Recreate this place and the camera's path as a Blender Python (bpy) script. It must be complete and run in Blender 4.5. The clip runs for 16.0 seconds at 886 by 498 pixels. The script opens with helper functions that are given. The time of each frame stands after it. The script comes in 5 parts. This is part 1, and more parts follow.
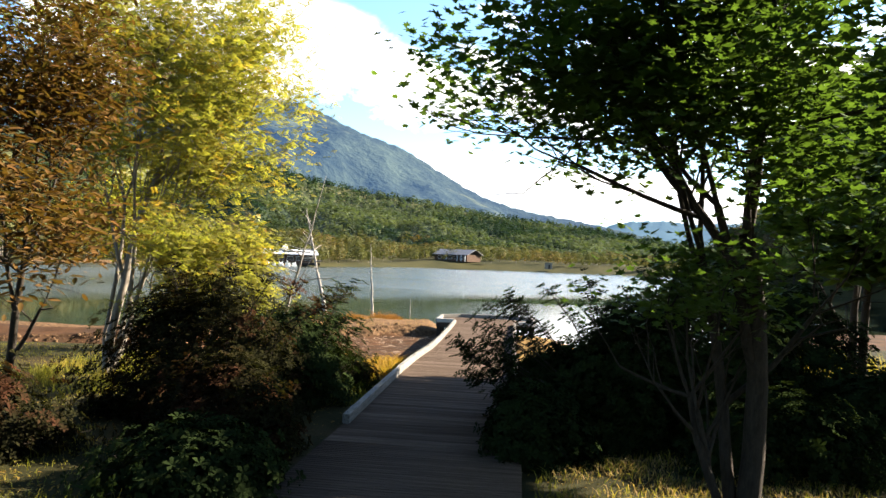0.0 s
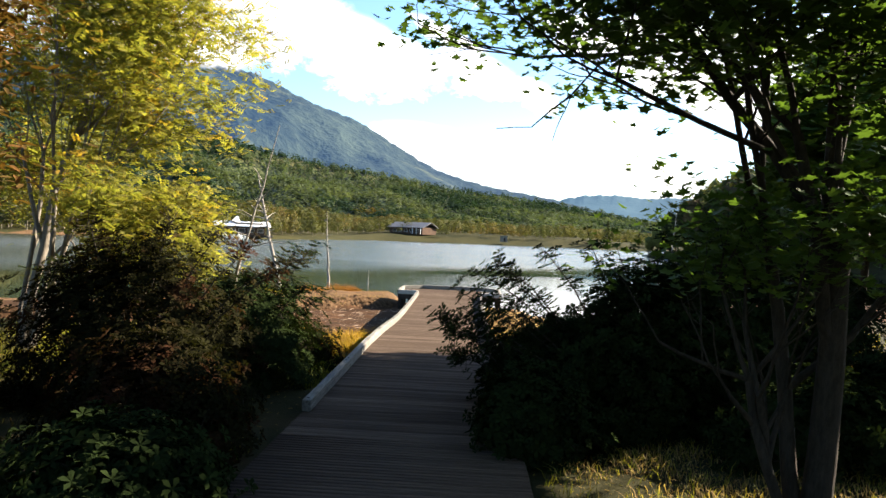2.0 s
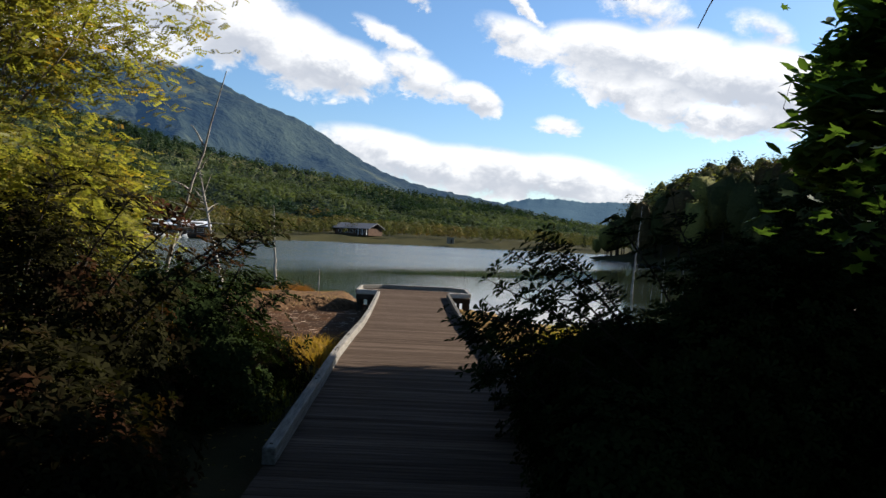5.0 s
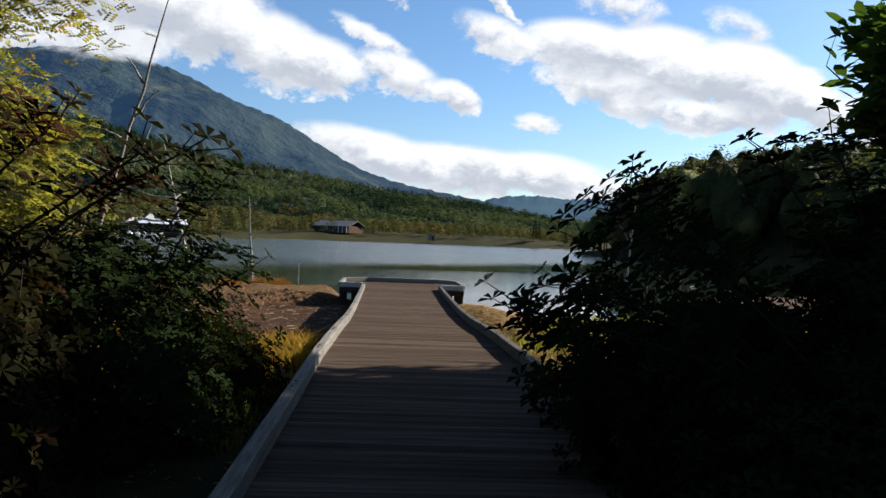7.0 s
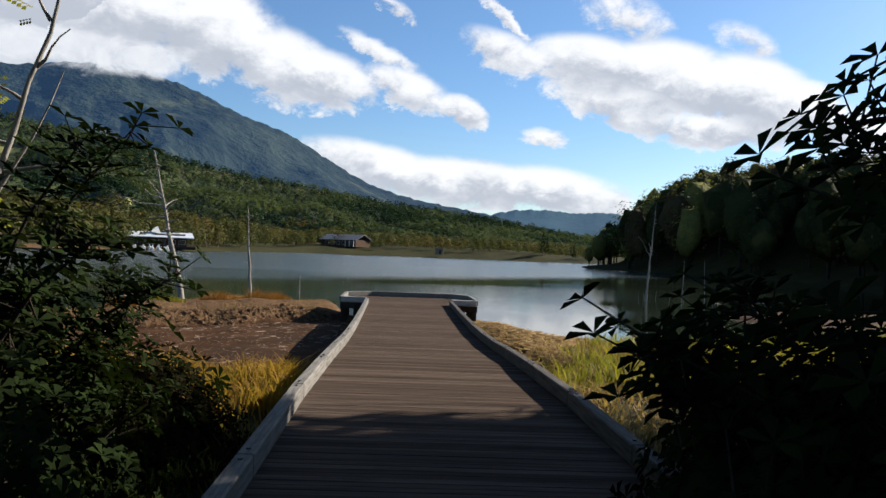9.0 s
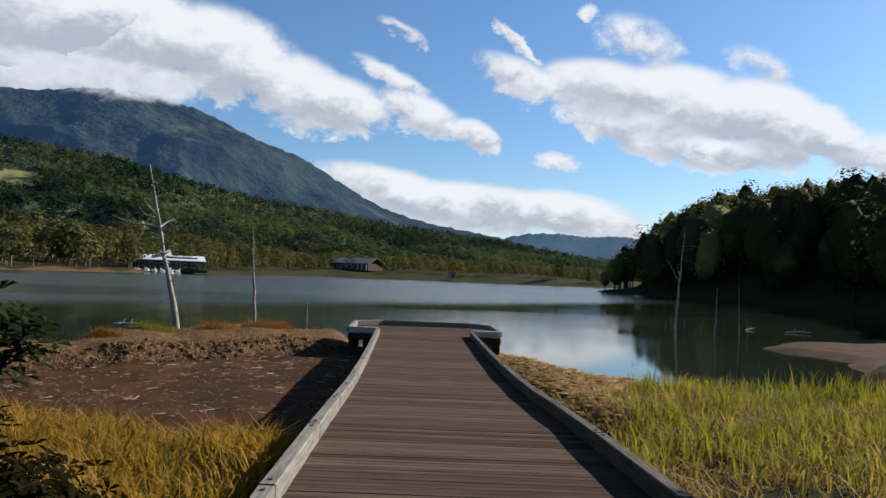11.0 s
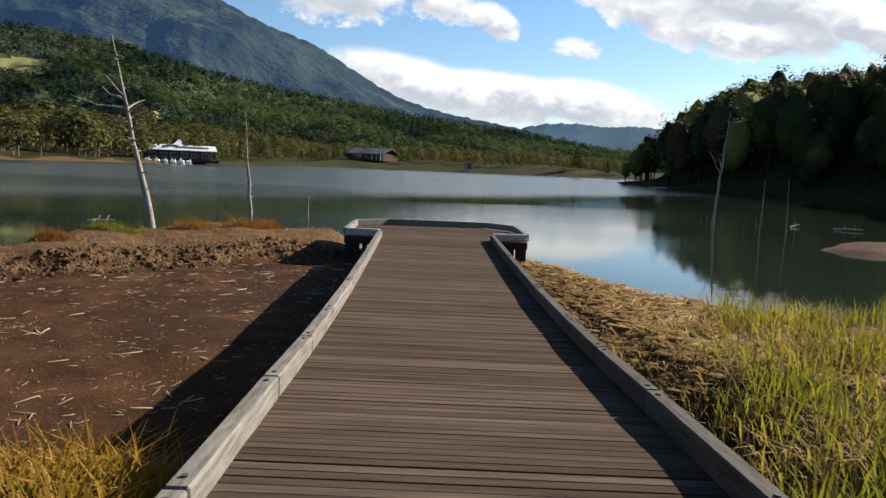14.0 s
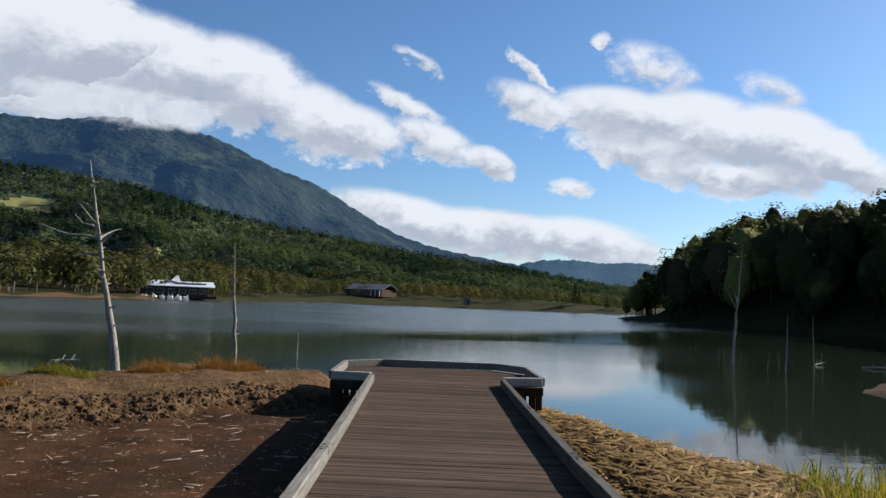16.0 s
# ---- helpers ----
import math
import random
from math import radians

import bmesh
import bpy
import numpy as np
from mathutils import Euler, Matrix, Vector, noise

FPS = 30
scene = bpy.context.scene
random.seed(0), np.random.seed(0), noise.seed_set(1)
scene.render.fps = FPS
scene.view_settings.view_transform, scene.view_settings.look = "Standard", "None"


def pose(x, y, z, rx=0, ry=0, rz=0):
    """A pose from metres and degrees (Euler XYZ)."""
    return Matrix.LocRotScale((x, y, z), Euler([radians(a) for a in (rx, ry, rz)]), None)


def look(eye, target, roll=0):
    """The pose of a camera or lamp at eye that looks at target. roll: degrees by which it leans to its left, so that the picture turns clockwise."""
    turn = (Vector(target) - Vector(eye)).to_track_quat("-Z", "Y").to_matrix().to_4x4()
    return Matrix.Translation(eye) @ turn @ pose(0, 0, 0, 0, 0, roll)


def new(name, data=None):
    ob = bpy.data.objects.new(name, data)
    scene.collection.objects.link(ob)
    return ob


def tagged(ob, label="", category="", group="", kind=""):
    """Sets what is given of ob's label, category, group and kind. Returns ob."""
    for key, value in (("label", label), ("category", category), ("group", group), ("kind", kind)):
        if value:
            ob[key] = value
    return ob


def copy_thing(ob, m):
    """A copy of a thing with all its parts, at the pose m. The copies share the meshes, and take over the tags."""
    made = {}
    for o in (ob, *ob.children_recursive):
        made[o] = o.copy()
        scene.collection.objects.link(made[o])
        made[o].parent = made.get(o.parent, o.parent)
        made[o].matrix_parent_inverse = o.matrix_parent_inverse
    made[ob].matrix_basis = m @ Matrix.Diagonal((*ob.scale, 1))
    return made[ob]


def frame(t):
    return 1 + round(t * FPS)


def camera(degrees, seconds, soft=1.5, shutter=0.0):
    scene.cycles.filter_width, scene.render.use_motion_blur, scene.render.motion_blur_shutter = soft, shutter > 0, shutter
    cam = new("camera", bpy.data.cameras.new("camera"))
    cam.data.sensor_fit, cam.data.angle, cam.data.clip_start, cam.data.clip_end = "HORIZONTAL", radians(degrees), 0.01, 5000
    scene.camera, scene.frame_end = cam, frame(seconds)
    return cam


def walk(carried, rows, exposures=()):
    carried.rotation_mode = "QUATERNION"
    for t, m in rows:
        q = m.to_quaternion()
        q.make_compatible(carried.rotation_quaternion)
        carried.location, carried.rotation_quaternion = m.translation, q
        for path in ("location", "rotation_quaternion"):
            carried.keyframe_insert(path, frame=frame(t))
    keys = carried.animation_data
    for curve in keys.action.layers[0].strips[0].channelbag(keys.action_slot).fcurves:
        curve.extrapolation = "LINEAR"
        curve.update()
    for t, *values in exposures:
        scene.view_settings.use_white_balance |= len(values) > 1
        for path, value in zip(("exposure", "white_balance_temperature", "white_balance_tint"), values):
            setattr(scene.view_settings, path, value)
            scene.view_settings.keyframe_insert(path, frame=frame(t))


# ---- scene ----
cam = camera(62.5, 16.0)
PATH = [
    (0, (1.32, 6.146, 3.132), (1.126, 8.136, 3.162), 2.3),
    (0.5, (1.149, 6.662, 3.092), (1.067, 8.66, 3.094), 2.3),
    (1, (0.971, 7.125, 3.078), (0.928, 9.124, 3.045), 2.4),
    (1.5, (0.873, 7.605, 3.036), (0.821, 9.604, 2.994), 2.3),
    (2, (0.785, 8.108, 2.873), (0.718, 10.106, 2.835), 2.4),
    (2.5, (0.651, 8.706, 2.758), (0.569, 10.704, 2.722), 2.6),
    (3, (0.44, 9.259, 2.76), (0.355, 11.257, 2.723), 2.6),
    (3.5, (0.29, 9.812, 2.704), (0.241, 11.811, 2.669), 2.4),
    (4, (0.142, 10.281, 2.673), (0.149, 12.281, 2.643), 2.6),
    (6.5, (-0.407, 13.473, 2.102), (-0.275, 15.468, 2.078), 2.4),
    (7, (-0.424, 14.095, 2.04), (-0.286, 16.09, 2.011), 2.3),
    (7.5, (-0.405, 14.711, 2.005), (-0.272, 16.706, 1.992), 2.2),
    (8, (-0.407, 15.378, 1.979), (-0.278, 17.373, 1.985), 2.2),
    (8.5, (-0.418, 16.049, 1.924), (-0.293, 18.045, 1.954), 2.2),
    (9, (-0.391, 16.718, 1.889), (-0.274, 18.715, 1.898), 2.3),
    (11.5, (-0.475, 19.996, 1.947), (-0.399, 21.993, 2.038), 2.4),
    (12, (-0.452, 20.638, 1.954), (-0.379, 22.634, 2.059), 2.4),
    (12.5, (-0.432, 21.262, 1.949), (-0.369, 23.258, 2.063), 2.4),
    (13, (-0.41, 21.899, 1.958), (-0.351, 23.896, 2.069), 2.4),
    (13.5, (-0.361, 22.632, 1.927), (-0.308, 24.63, 1.996), 2.2),
    (14, (-0.281, 23.415, 1.94), (-0.232, 25.401, 1.713), 2.5),
    (14.5, (-0.289, 24.061, 1.931), (-0.244, 26.045, 1.681), 2.6),
    (15, (-0.285, 24.618, 1.907), (-0.245, 26.618, 1.936), 2.4),
    (15.5, (-0.301, 25.253, 1.863), (-0.261, 27.246, 2.017), 2.4),
    (16, (-0.305, 25.919, 1.872), (-0.268, 27.914, 2.015), 2.4),
]
walk(cam, [(t, look(eye, target, roll)) for t, eye, target, roll in PATH],
     [(0, 2.95, 6900, 10), (1.5, 2.93, 6900, 10), (2, 2.72, 6950, 10), (2.5, 2.42, 7050, 10), (3, 2.04, 6950, 10), (3.5, 1.80, 6850, 10), (4.2, 1.60, 6600, 10), (6.5, 1.38, 6280, 10), (9, 1.30, 6230, 10), (11.5, 1.08, 6080, 10), (13.5, 1.06, 6100, 10), (14, 1.42, 6450, 10), (14.6, 1.44, 6450, 10), (15.1, 1.17, 6050, 10), (15.6, 1.06, 5950, 10), (16, 1.06, 5950, 10)])

# ---- world, sun ----
SUN_AZ, SUN_EL = 58.0, 26.0          # degrees: right of the walking direction, above the horizon
WATER = -0.9


def node(tree, kind, inputs=(), **props):
    n = tree.nodes.new(kind)
    for k, v in props.items():
        setattr_safe(n, k, v)
    for key, value in dict(inputs).items():
        if isinstance(value, bpy.types.NodeSocket):
            tree.links.new(value, n.inputs[key])
        else:
            n.inputs[key].default_value = value
    return n


def setattr_safe(n, k, v):
    if k == "operation":
        n.operation = v
    elif k == "blend_type":
        n.blend_type = v
    elif k == "data_type":
        n.data_type = v
    elif k == "interpolation_type":
        n.interpolation_type = v
    elif k == "noise_dimensions":
        n.noise_dimensions = v
    elif k == "clamp":
        n.use_clamp = v


def fmath(tree, op, a, b=0.0, c=0.0, clamp=False):
    return node(tree, "ShaderNodeMath", {0: a, 1: b, 2: c}, operation=op, clamp=clamp).outputs[0]


def mix(tree, fac, a, b, blend="MIX"):
    n = node(tree, "ShaderNodeMix", {"Factor": fac}, data_type="RGBA", blend_type=blend)
    for i, value in ((6, a), (7, b)):
        if isinstance(value, bpy.types.NodeSocket):
            tree.links.new(value, n.inputs[i])
        else:
            n.inputs[i].default_value = (*value, 1)
    return n.outputs[2]


def noise_out(tree, vec, scale, detail=4.0, rough=0.55, dist=0.0):
    return node(tree, "ShaderNodeTexNoise", {"Vector": vec, "Scale": scale, "Detail": detail, "Roughness": rough, "Distortion": dist}).outputs[0]


def ramp01(tree, value, lo, hi, smooth=True):
    n = node(tree, "ShaderNodeMapRange", {0: value, 1: lo, 2: hi, 3: 0.0, 4: 1.0})
    n.interpolation_type = "SMOOTHSTEP" if smooth else "LINEAR"
    n.clamp = True
    return n.outputs[0]


# each cloud: azimuth, elevation, half width, half height (degrees), lean, strength
CLOUDS = [(-29.3, 16.8, 7.7, 4.3, 0.21, 1.35), (-22.3, 16.2, 7.2, 3.7, 0.0, 1.3), (-15.0, 15.6, 6.2, 3.5, -0.13, 1.25), (-9.3, 13.4, 5.2, 3.0, -0.21, 1.15), (-25.8, 12.7, 9.3, 1.5, 0.1, 1.0),
          (-5.8, 12.8, 3.9, 2.2, -0.22, 1.0), (-1.9, 15.0, 3.4, 0.9, -0.45, 0.6), (0.1, 12.5, 3.8, 1.6, -0.29, 0.95), (4.4, 10.9, 2.2, 1.3, -0.26, 1.05)]
CLOUDS += [(8.0, 15.3, 4.2, 1.7, -0.32, 0.8), (14.2, 14.6, 5.1, 2.3, -0.16, 1.15), (20.0, 13.4, 6.0, 3.1, -0.14, 1.3), (26.2, 12.0, 5.2, 3.0, -0.27, 1.3), (30.1, 10.6, 2.9, 2.3, -0.56, 1.2),
           (17.2, 11.4, 7.0, 1.9, -0.32, 1.0), (24.0, 9.6, 5.7, 1.3, -0.08, 1.0), (34.1, 8.9, 3.5, 1.9, -0.29, 0.8), (17.0, 17.9, 3.4, 1.9, -0.24, 0.5), (25.6, 15.7, 2.0, 1.3, -0.49, 0.45)]
CLOUDS += [(13.2, 20.1, 0.9, 0.5, -0.22, 0.6), (7.7, 17.9, 2.3, 0.6, -0.77, 0.7), (-1.5, 18.5, 1.9, 0.7, -0.45, 0.5), (10.9, 9.2, 1.6, 0.7, -0.09, 0.6),
           (-1.9, 6.5, 6.7, 1.9, -0.17, 1.0), (4.8, 5.4, 8.9, 2.1, -0.06, 1.15), (12.3, 5.0, 6.0, 2.0, -0.13, 1.05), (-75, 10, 12, 3, 0.0, 0.8)]


def build_world():
    w = bpy.data.worlds.new("sky")
    scene.world = w
    w.use_nodes = True
    t = w.node_tree
    t.nodes.clear()
    sky = t.nodes.new("ShaderNodeTexSky")
    sky.sky_type, sky.sun_disc = "NISHITA", False
    sky.sun_elevation, sky.sun_rotation = radians(SUN_EL), radians(SUN_AZ)
    sky.air_density, sky.dust_density, sky.ozone_density = 1.0, 0.4, 2.0
    co = t.nodes.new("ShaderNodeTexCoord").outputs["Generated"]
    xyz = node(t, "ShaderNodeSeparateXYZ", {0: co})
    az = fmath(t, "MULTIPLY", fmath(t, "ARCTAN2", xyz.outputs[0], xyz.outputs[1]), 57.2958)
    el = fmath(t, "MULTIPLY", fmath(t, "ARCSINE", xyz.outputs[2]), 57.2958)
    flat = node(t, "ShaderNodeCombineXYZ", {0: az, 1: fmath(t, "MULTIPLY", el, 1.5), 2: 0.0}).outputs[0]
    big = noise_out(t, flat, 0.16, 7.0, 0.62, 0.3)
    fine = noise_out(t, flat, 0.42, 8.0, 0.66, 0.25)
    warp = fmath(t, "MULTIPLY_ADD", big, 3.6, -1.8)
    azw = fmath(t, "ADD", az, warp)
    elw = fmath(t, "ADD", el, fmath(t, "MULTIPLY_ADD", fine, 2.4, -1.2))
    dens = None
    shade = None
    for a, e, ra, re, lean, s in CLOUDS:
        da = fmath(t, "SUBTRACT", azw, a)
        de = fmath(t, "SUBTRACT", fmath(t, "SUBTRACT", elw, e), fmath(t, "MULTIPLY", da, lean))
        u, v = fmath(t, "DIVIDE", da, ra), fmath(t, "DIVIDE", de, re)
        d2 = fmath(t, "ADD", fmath(t, "MULTIPLY", u, u), fmath(t, "MULTIPLY", v, v))
        d = fmath(t, "MULTIPLY", fmath(t, "SUBTRACT", 1.0, d2), s)
        sh = fmath(t, "ADD", fmath(t, "MULTIPLY", v, 0.5), d)
        dens = d if dens is None else node(t, "ShaderNodeMath", {0: dens, 1: d, 2: 0.25}, operation="SMOOTH_MAX").outputs[0]
        shade = fmath(t, "MULTIPLY", v, fmath(t, "GREATER_THAN", d, 0.0)) if shade is None else fmath(t, "ADD", shade, fmath(t, "MULTIPLY", v, fmath(t, "MAXIMUM", d, 0.0)))
    dens = fmath(t, "ADD", dens, fmath(t, "MULTIPLY_ADD", fine, 2.0, -0.98))
    cover = ramp01(t, dens, -0.15, 0.62)
    lit = ramp01(t, fmath(t, "ADD", fmath(t, "MULTIPLY", shade, 0.95), fmath(t, "ADD", fmath(t, "MULTIPLY_ADD", big, 1.3, -0.6), fmath(t, "MULTIPLY_ADD", fine, 0.8, -0.35))), -0.48, 0.46)
    colour = mix(t, lit, (CLOUD * 0.56, CLOUD * 0.59, CLOUD * 0.65), (CLOUD * 1.06, CLOUD * 1.05, CLOUD * 1.04))
    low = ramp01(t, el, -2.0, 14.0)
    blue = mix(t, 1.0, sky.outputs[0], mix(t, low, (0.95, 1.0, 1.05), (0.78, 0.96, 1.12)), "MULTIPLY")
    out = mix(t, fmath(t, "MULTIPLY", cover, 0.97), blue, colour)
    bg = node(t, "ShaderNodeBackground", {0: out, 1: SKY})
    t.links.new(bg.outputs[0], t.nodes.new("ShaderNodeOutputWorld").inputs[0])


SKY, CLOUD = 0.05, 8.0
build_world()
sun = new("sun", bpy.data.lights.new("sun", "SUN"))
sun.data.energy, sun.data.angle, sun.data.color = 5.0, radians(0.53), (1.0, 0.93, 0.82)
sa, se = radians(SUN_AZ), radians(SUN_EL)
sun.matrix_world = look((60 * math.sin(sa) * math.cos(se), 60 * math.cos(sa) * math.cos(se), 60 * math.sin(se)), (0, 0, 0))


# ---- materials ----
def material(name, a, b=None, scale=6.0, rough=0.8, fine=60.0, bump=0.3, bump_dist=0.01, stretch=(1, 1, 1), spec=0.02, island=0.0, obj_random=0.0, translucent=0.0, third=None, third_scale=1.0, glow=0.0, haze_colour=(0.3, 0.45, 0.6), crowns=0.0, third_from=0.5, third_to=0.68):
    m = bpy.data.materials.new(name)
    m.use_nodes = True
    t = m.node_tree
    bsdf = t.nodes["Principled BSDF"]
    geo = t.nodes.new("ShaderNodeNewGeometry")
    tc = t.nodes.new("ShaderNodeTexCoord")
    vec = node(t, "ShaderNodeMapping", {"Vector": geo.outputs["Position"], "Scale": stretch}).outputs[0]
    n1 = noise_out(t, vec, scale, 5.0, 0.6)
    n2 = noise_out(t, vec, fine, 3.0, 0.6)
    b = b or tuple(c * 0.6 for c in a)
    fac = ramp01(t, fmath(t, "ADD", fmath(t, "MULTIPLY", n1, 0.65), fmath(t, "MULTIPLY", n2, 0.35)), 0.3, 0.7)
    if island:
        fac = fmath(t, "ADD", fmath(t, "MULTIPLY", fac, 1 - island), fmath(t, "MULTIPLY", geo.outputs["Random Per Island"], island), clamp=True)
    col = mix(t, fac, b, a)
    if third:
        n3 = noise_out(t, vec, third_scale, 4.0, 0.6)
        col = mix(t, ramp01(t, n3, third_from, third_to), col, third)
    if obj_random:
        info = t.nodes.new("ShaderNodeObjectInfo")
        hsv = node(t, "ShaderNodeHueSaturation", {"Color": col, "Value": fmath(t, "MULTIPLY_ADD", info.outputs["Random"], obj_random, 1.0 - obj_random / 2)})
        col = hsv.outputs[0]
    t.links.new(col, bsdf.inputs["Base Color"])
    bsdf.inputs["Roughness"].default_value = rough
    bsdf.inputs["Specular IOR Level"].default_value = spec
    if bump:
        bn = node(t, "ShaderNodeBump", {"Strength": bump, "Distance": bump_dist, "Height": fmath(t, "ADD", n1, fmath(t, "MULTIPLY", n2, 0.5))})
        t.links.new(bn.outputs[0], bsdf.inputs["Normal"])
    if crowns:
        vo = node(t, "ShaderNodeTexVoronoi", {"Vector": mix(t, 0.04, geo.outputs["Position"], node(t, "ShaderNodeTexNoise", {"Vector": geo.outputs["Position"], "Scale": crowns * 0.4, "Detail": 3.0}).outputs[1], "LINEAR_LIGHT"), "Scale": crowns, "Randomness": 1.0})
        dark = ramp01(t, vo.outputs["Distance"], 0.2, 0.85)
        shade = mix(t, vo.outputs["Color"], (0.72, 0.75, 0.76), (1.25, 1.2, 1.1))
        col = mix(t, 1.0, col, shade, "MULTIPLY")
        t.links.new(col, bsdf.inputs["Base Color"])
        bn = node(t, "ShaderNodeBump", {"Strength": 0.4, "Distance": 0.8 / crowns, "Height": fmath(t, "SUBTRACT", 1.0, dark), "Normal": bn.outputs[0]})
        t.links.new(bn.outputs[0], bsdf.inputs["Normal"])
    # emission that stands in for aerial haze on distant slopes
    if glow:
        bsdf.inputs["Emission Color"].default_value = (*haze_colour, 1)
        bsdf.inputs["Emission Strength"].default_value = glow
    if translucent:
        tr = node(t, "ShaderNodeBsdfTranslucent", {"Color": mix(t, 1.0, col, (1.5, 1.6, 0.7), "MULTIPLY")})
        ms = node(t, "ShaderNodeMixShader", {0: translucent, 1: bsdf.outputs[0], 2: tr.outputs[0]})
        t.links.new(ms.outputs[0], t.nodes["Material Output"].inputs[0])
    return m


M_DECK = material("weathered_deck_board", (0.106, 0.076, 0.056), (0.045, 0.033, 0.026), 3.0, 0.85, 45.0, 0.5, 0.006, (0.35, 6, 6), 0.0, obj_random=0.6)
M_KERB = material("grey_weathered_timber", (0.215, 0.195, 0.168), (0.075, 0.066, 0.055), 5.0, 0.75, 60.0, 0.5, 0.006, (6, 0.5, 6), 0.05, obj_random=0.2)
# paler kerb timber that paints the sunlit tops of two platform pieces
M_KERBPALE = material("pale_sunlit_timber", (0.46, 0.43, 0.38), (0.25, 0.23, 0.2), 5.0, 0.75, 60.0, 0.5, 0.006, (0.5, 6, 6), 0.05)
# darker timber for the right-hand kerbs
M_KERBDARK = material("darker_kerb_timber", (0.115, 0.098, 0.08), (0.04, 0.034, 0.028), 5.0, 0.75, 60.0, 0.5, 0.006, (6, 0.5, 6), 0.05, obj_random=0.3)
M_BOLT = material("dark_iron_bolt", (0.05, 0.045, 0.04), (0.025, 0.02, 0.018), 40.0, 0.5, 200.0, 0.2, 0.001, spec=0.3)
M_BEAM = material("dark_old_timber", (0.05, 0.04, 0.032), (0.022, 0.018, 0.015), 6.0, 0.8, 50.0, 0.4, 0.006)
M_MUD = material("shore_ground", (0.074, 0.036, 0.017), (0.022, 0.012, 0.0065), 1.2, 0.92, 22.0, 0.8, 0.03, third=(0.034, 0.02, 0.012), third_scale=0.35)
M_LAWN = material("lawn_soil", (0.032, 0.028, 0.011), (0.014, 0.014, 0.006), 1.5, 0.9, 30.0, 0.8, 0.04, third=(0.035, 0.025, 0.012), third_scale=0.6)
M_BANK = material("pale_bank_soil", (0.16, 0.092, 0.047), (0.028, 0.017, 0.009), 4.5, 0.92, 18.0, 0.9, 0.05)
M_FAR = material("far_meadow", (0.045, 0.04, 0.016), (0.02, 0.021, 0.009), 0.05, 0.95, 0.6, 0.0)
M_BARK = material("dark_bark", (0.04, 0.033, 0.026), (0.018, 0.015, 0.012), 8.0, 0.9, 50.0, 0.9, 0.012, (3, 3, 0.7))
M_PALEBARK = material("pale_bark", (0.17, 0.145, 0.115), (0.08, 0.066, 0.053), 8.0, 0.85, 50.0, 0.7, 0.01, (3, 3, 0.7))
M_DEAD = material("bleached_dead_wood", (0.32, 0.285, 0.24), (0.12, 0.10, 0.082), 6.0, 0.85, 40.0, 0.7, 0.01, (4, 4, 0.6))
M_MAPLE = material("maple_leaf", (0.06, 0.098, 0.02), (0.032, 0.055, 0.013), 2.0, 0.5, 20.0, 0.0, island=0.6, translucent=0.35)
M_YELLOW = material("turning_leaf", (0.21, 0.175, 0.038), (0.09, 0.1, 0.026), 0.7, 0.55, 12.0, 0.0, island=0.6, translucent=0.5, third=(0.27, 0.16, 0.028), third_scale=1.3, third_from=0.54, third_to=0.7)
# russet leaf darkened, with the wood's shade put into its colour
M_RUSSETSHADE = material("shaded_russet_leaf", (0.11, 0.05, 0.016), (0.045, 0.035, 0.011), 0.8, 0.55, 12.0, 0.0, island=0.6, translucent=0.25)
M_RUSSET = material("russet_leaf", (0.24, 0.12, 0.035), (0.13, 0.12, 0.03), 0.8, 0.55, 12.0, 0.0, island=0.6, translucent=0.4)
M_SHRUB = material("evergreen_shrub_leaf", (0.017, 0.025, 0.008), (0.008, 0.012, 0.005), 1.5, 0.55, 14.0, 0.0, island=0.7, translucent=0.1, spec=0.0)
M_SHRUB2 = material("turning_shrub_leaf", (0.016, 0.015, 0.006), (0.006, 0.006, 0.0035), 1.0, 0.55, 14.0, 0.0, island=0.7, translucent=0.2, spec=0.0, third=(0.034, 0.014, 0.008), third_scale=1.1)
M_GRASS = material("green_grass_blade", (0.2, 0.165, 0.028), (0.05, 0.06, 0.013), 0.6, 0.6, 9.0, 0.0, island=0.65, translucent=0.35, third=(0.21, 0.15, 0.035), third_scale=0.8)
M_STRAW = material("dry_straw", (0.36, 0.235, 0.1), (0.12, 0.072, 0.03), 0.8, 0.7, 12.0, 0.0, island=0.8, translucent=0.25)
M_GOLD = material("golden_grass_blade", (0.32, 0.18, 0.035), (0.12, 0.07, 0.018), 0.7, 0.65, 12.0, 0.0, island=0.7, translucent=0.35)
M_RUST = material("rust_sedge", (0.27, 0.115, 0.032), (0.12, 0.055, 0.02), 0.9, 0.7, 12.0, 0.0, island=0.7, translucent=0.3)
M_FOREST = material("forest_foliage", (0.09, 0.082, 0.032), (0.03, 0.037, 0.018), 0.03, 0.8, 0.4, 0.0, island=0.25, translucent=0.22, third=(0.11, 0.074, 0.028), third_scale=0.02)
# leaf green shifted slightly blue for the haze over the slope
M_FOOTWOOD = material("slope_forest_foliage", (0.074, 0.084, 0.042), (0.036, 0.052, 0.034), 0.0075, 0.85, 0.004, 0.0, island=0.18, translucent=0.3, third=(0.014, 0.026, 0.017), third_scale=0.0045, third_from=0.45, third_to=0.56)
M_MEADOW = material("mown_slope_clearing", (0.22, 0.2, 0.08), (0.13, 0.13, 0.05), 0.03, 0.95, 0.3, 0.0)
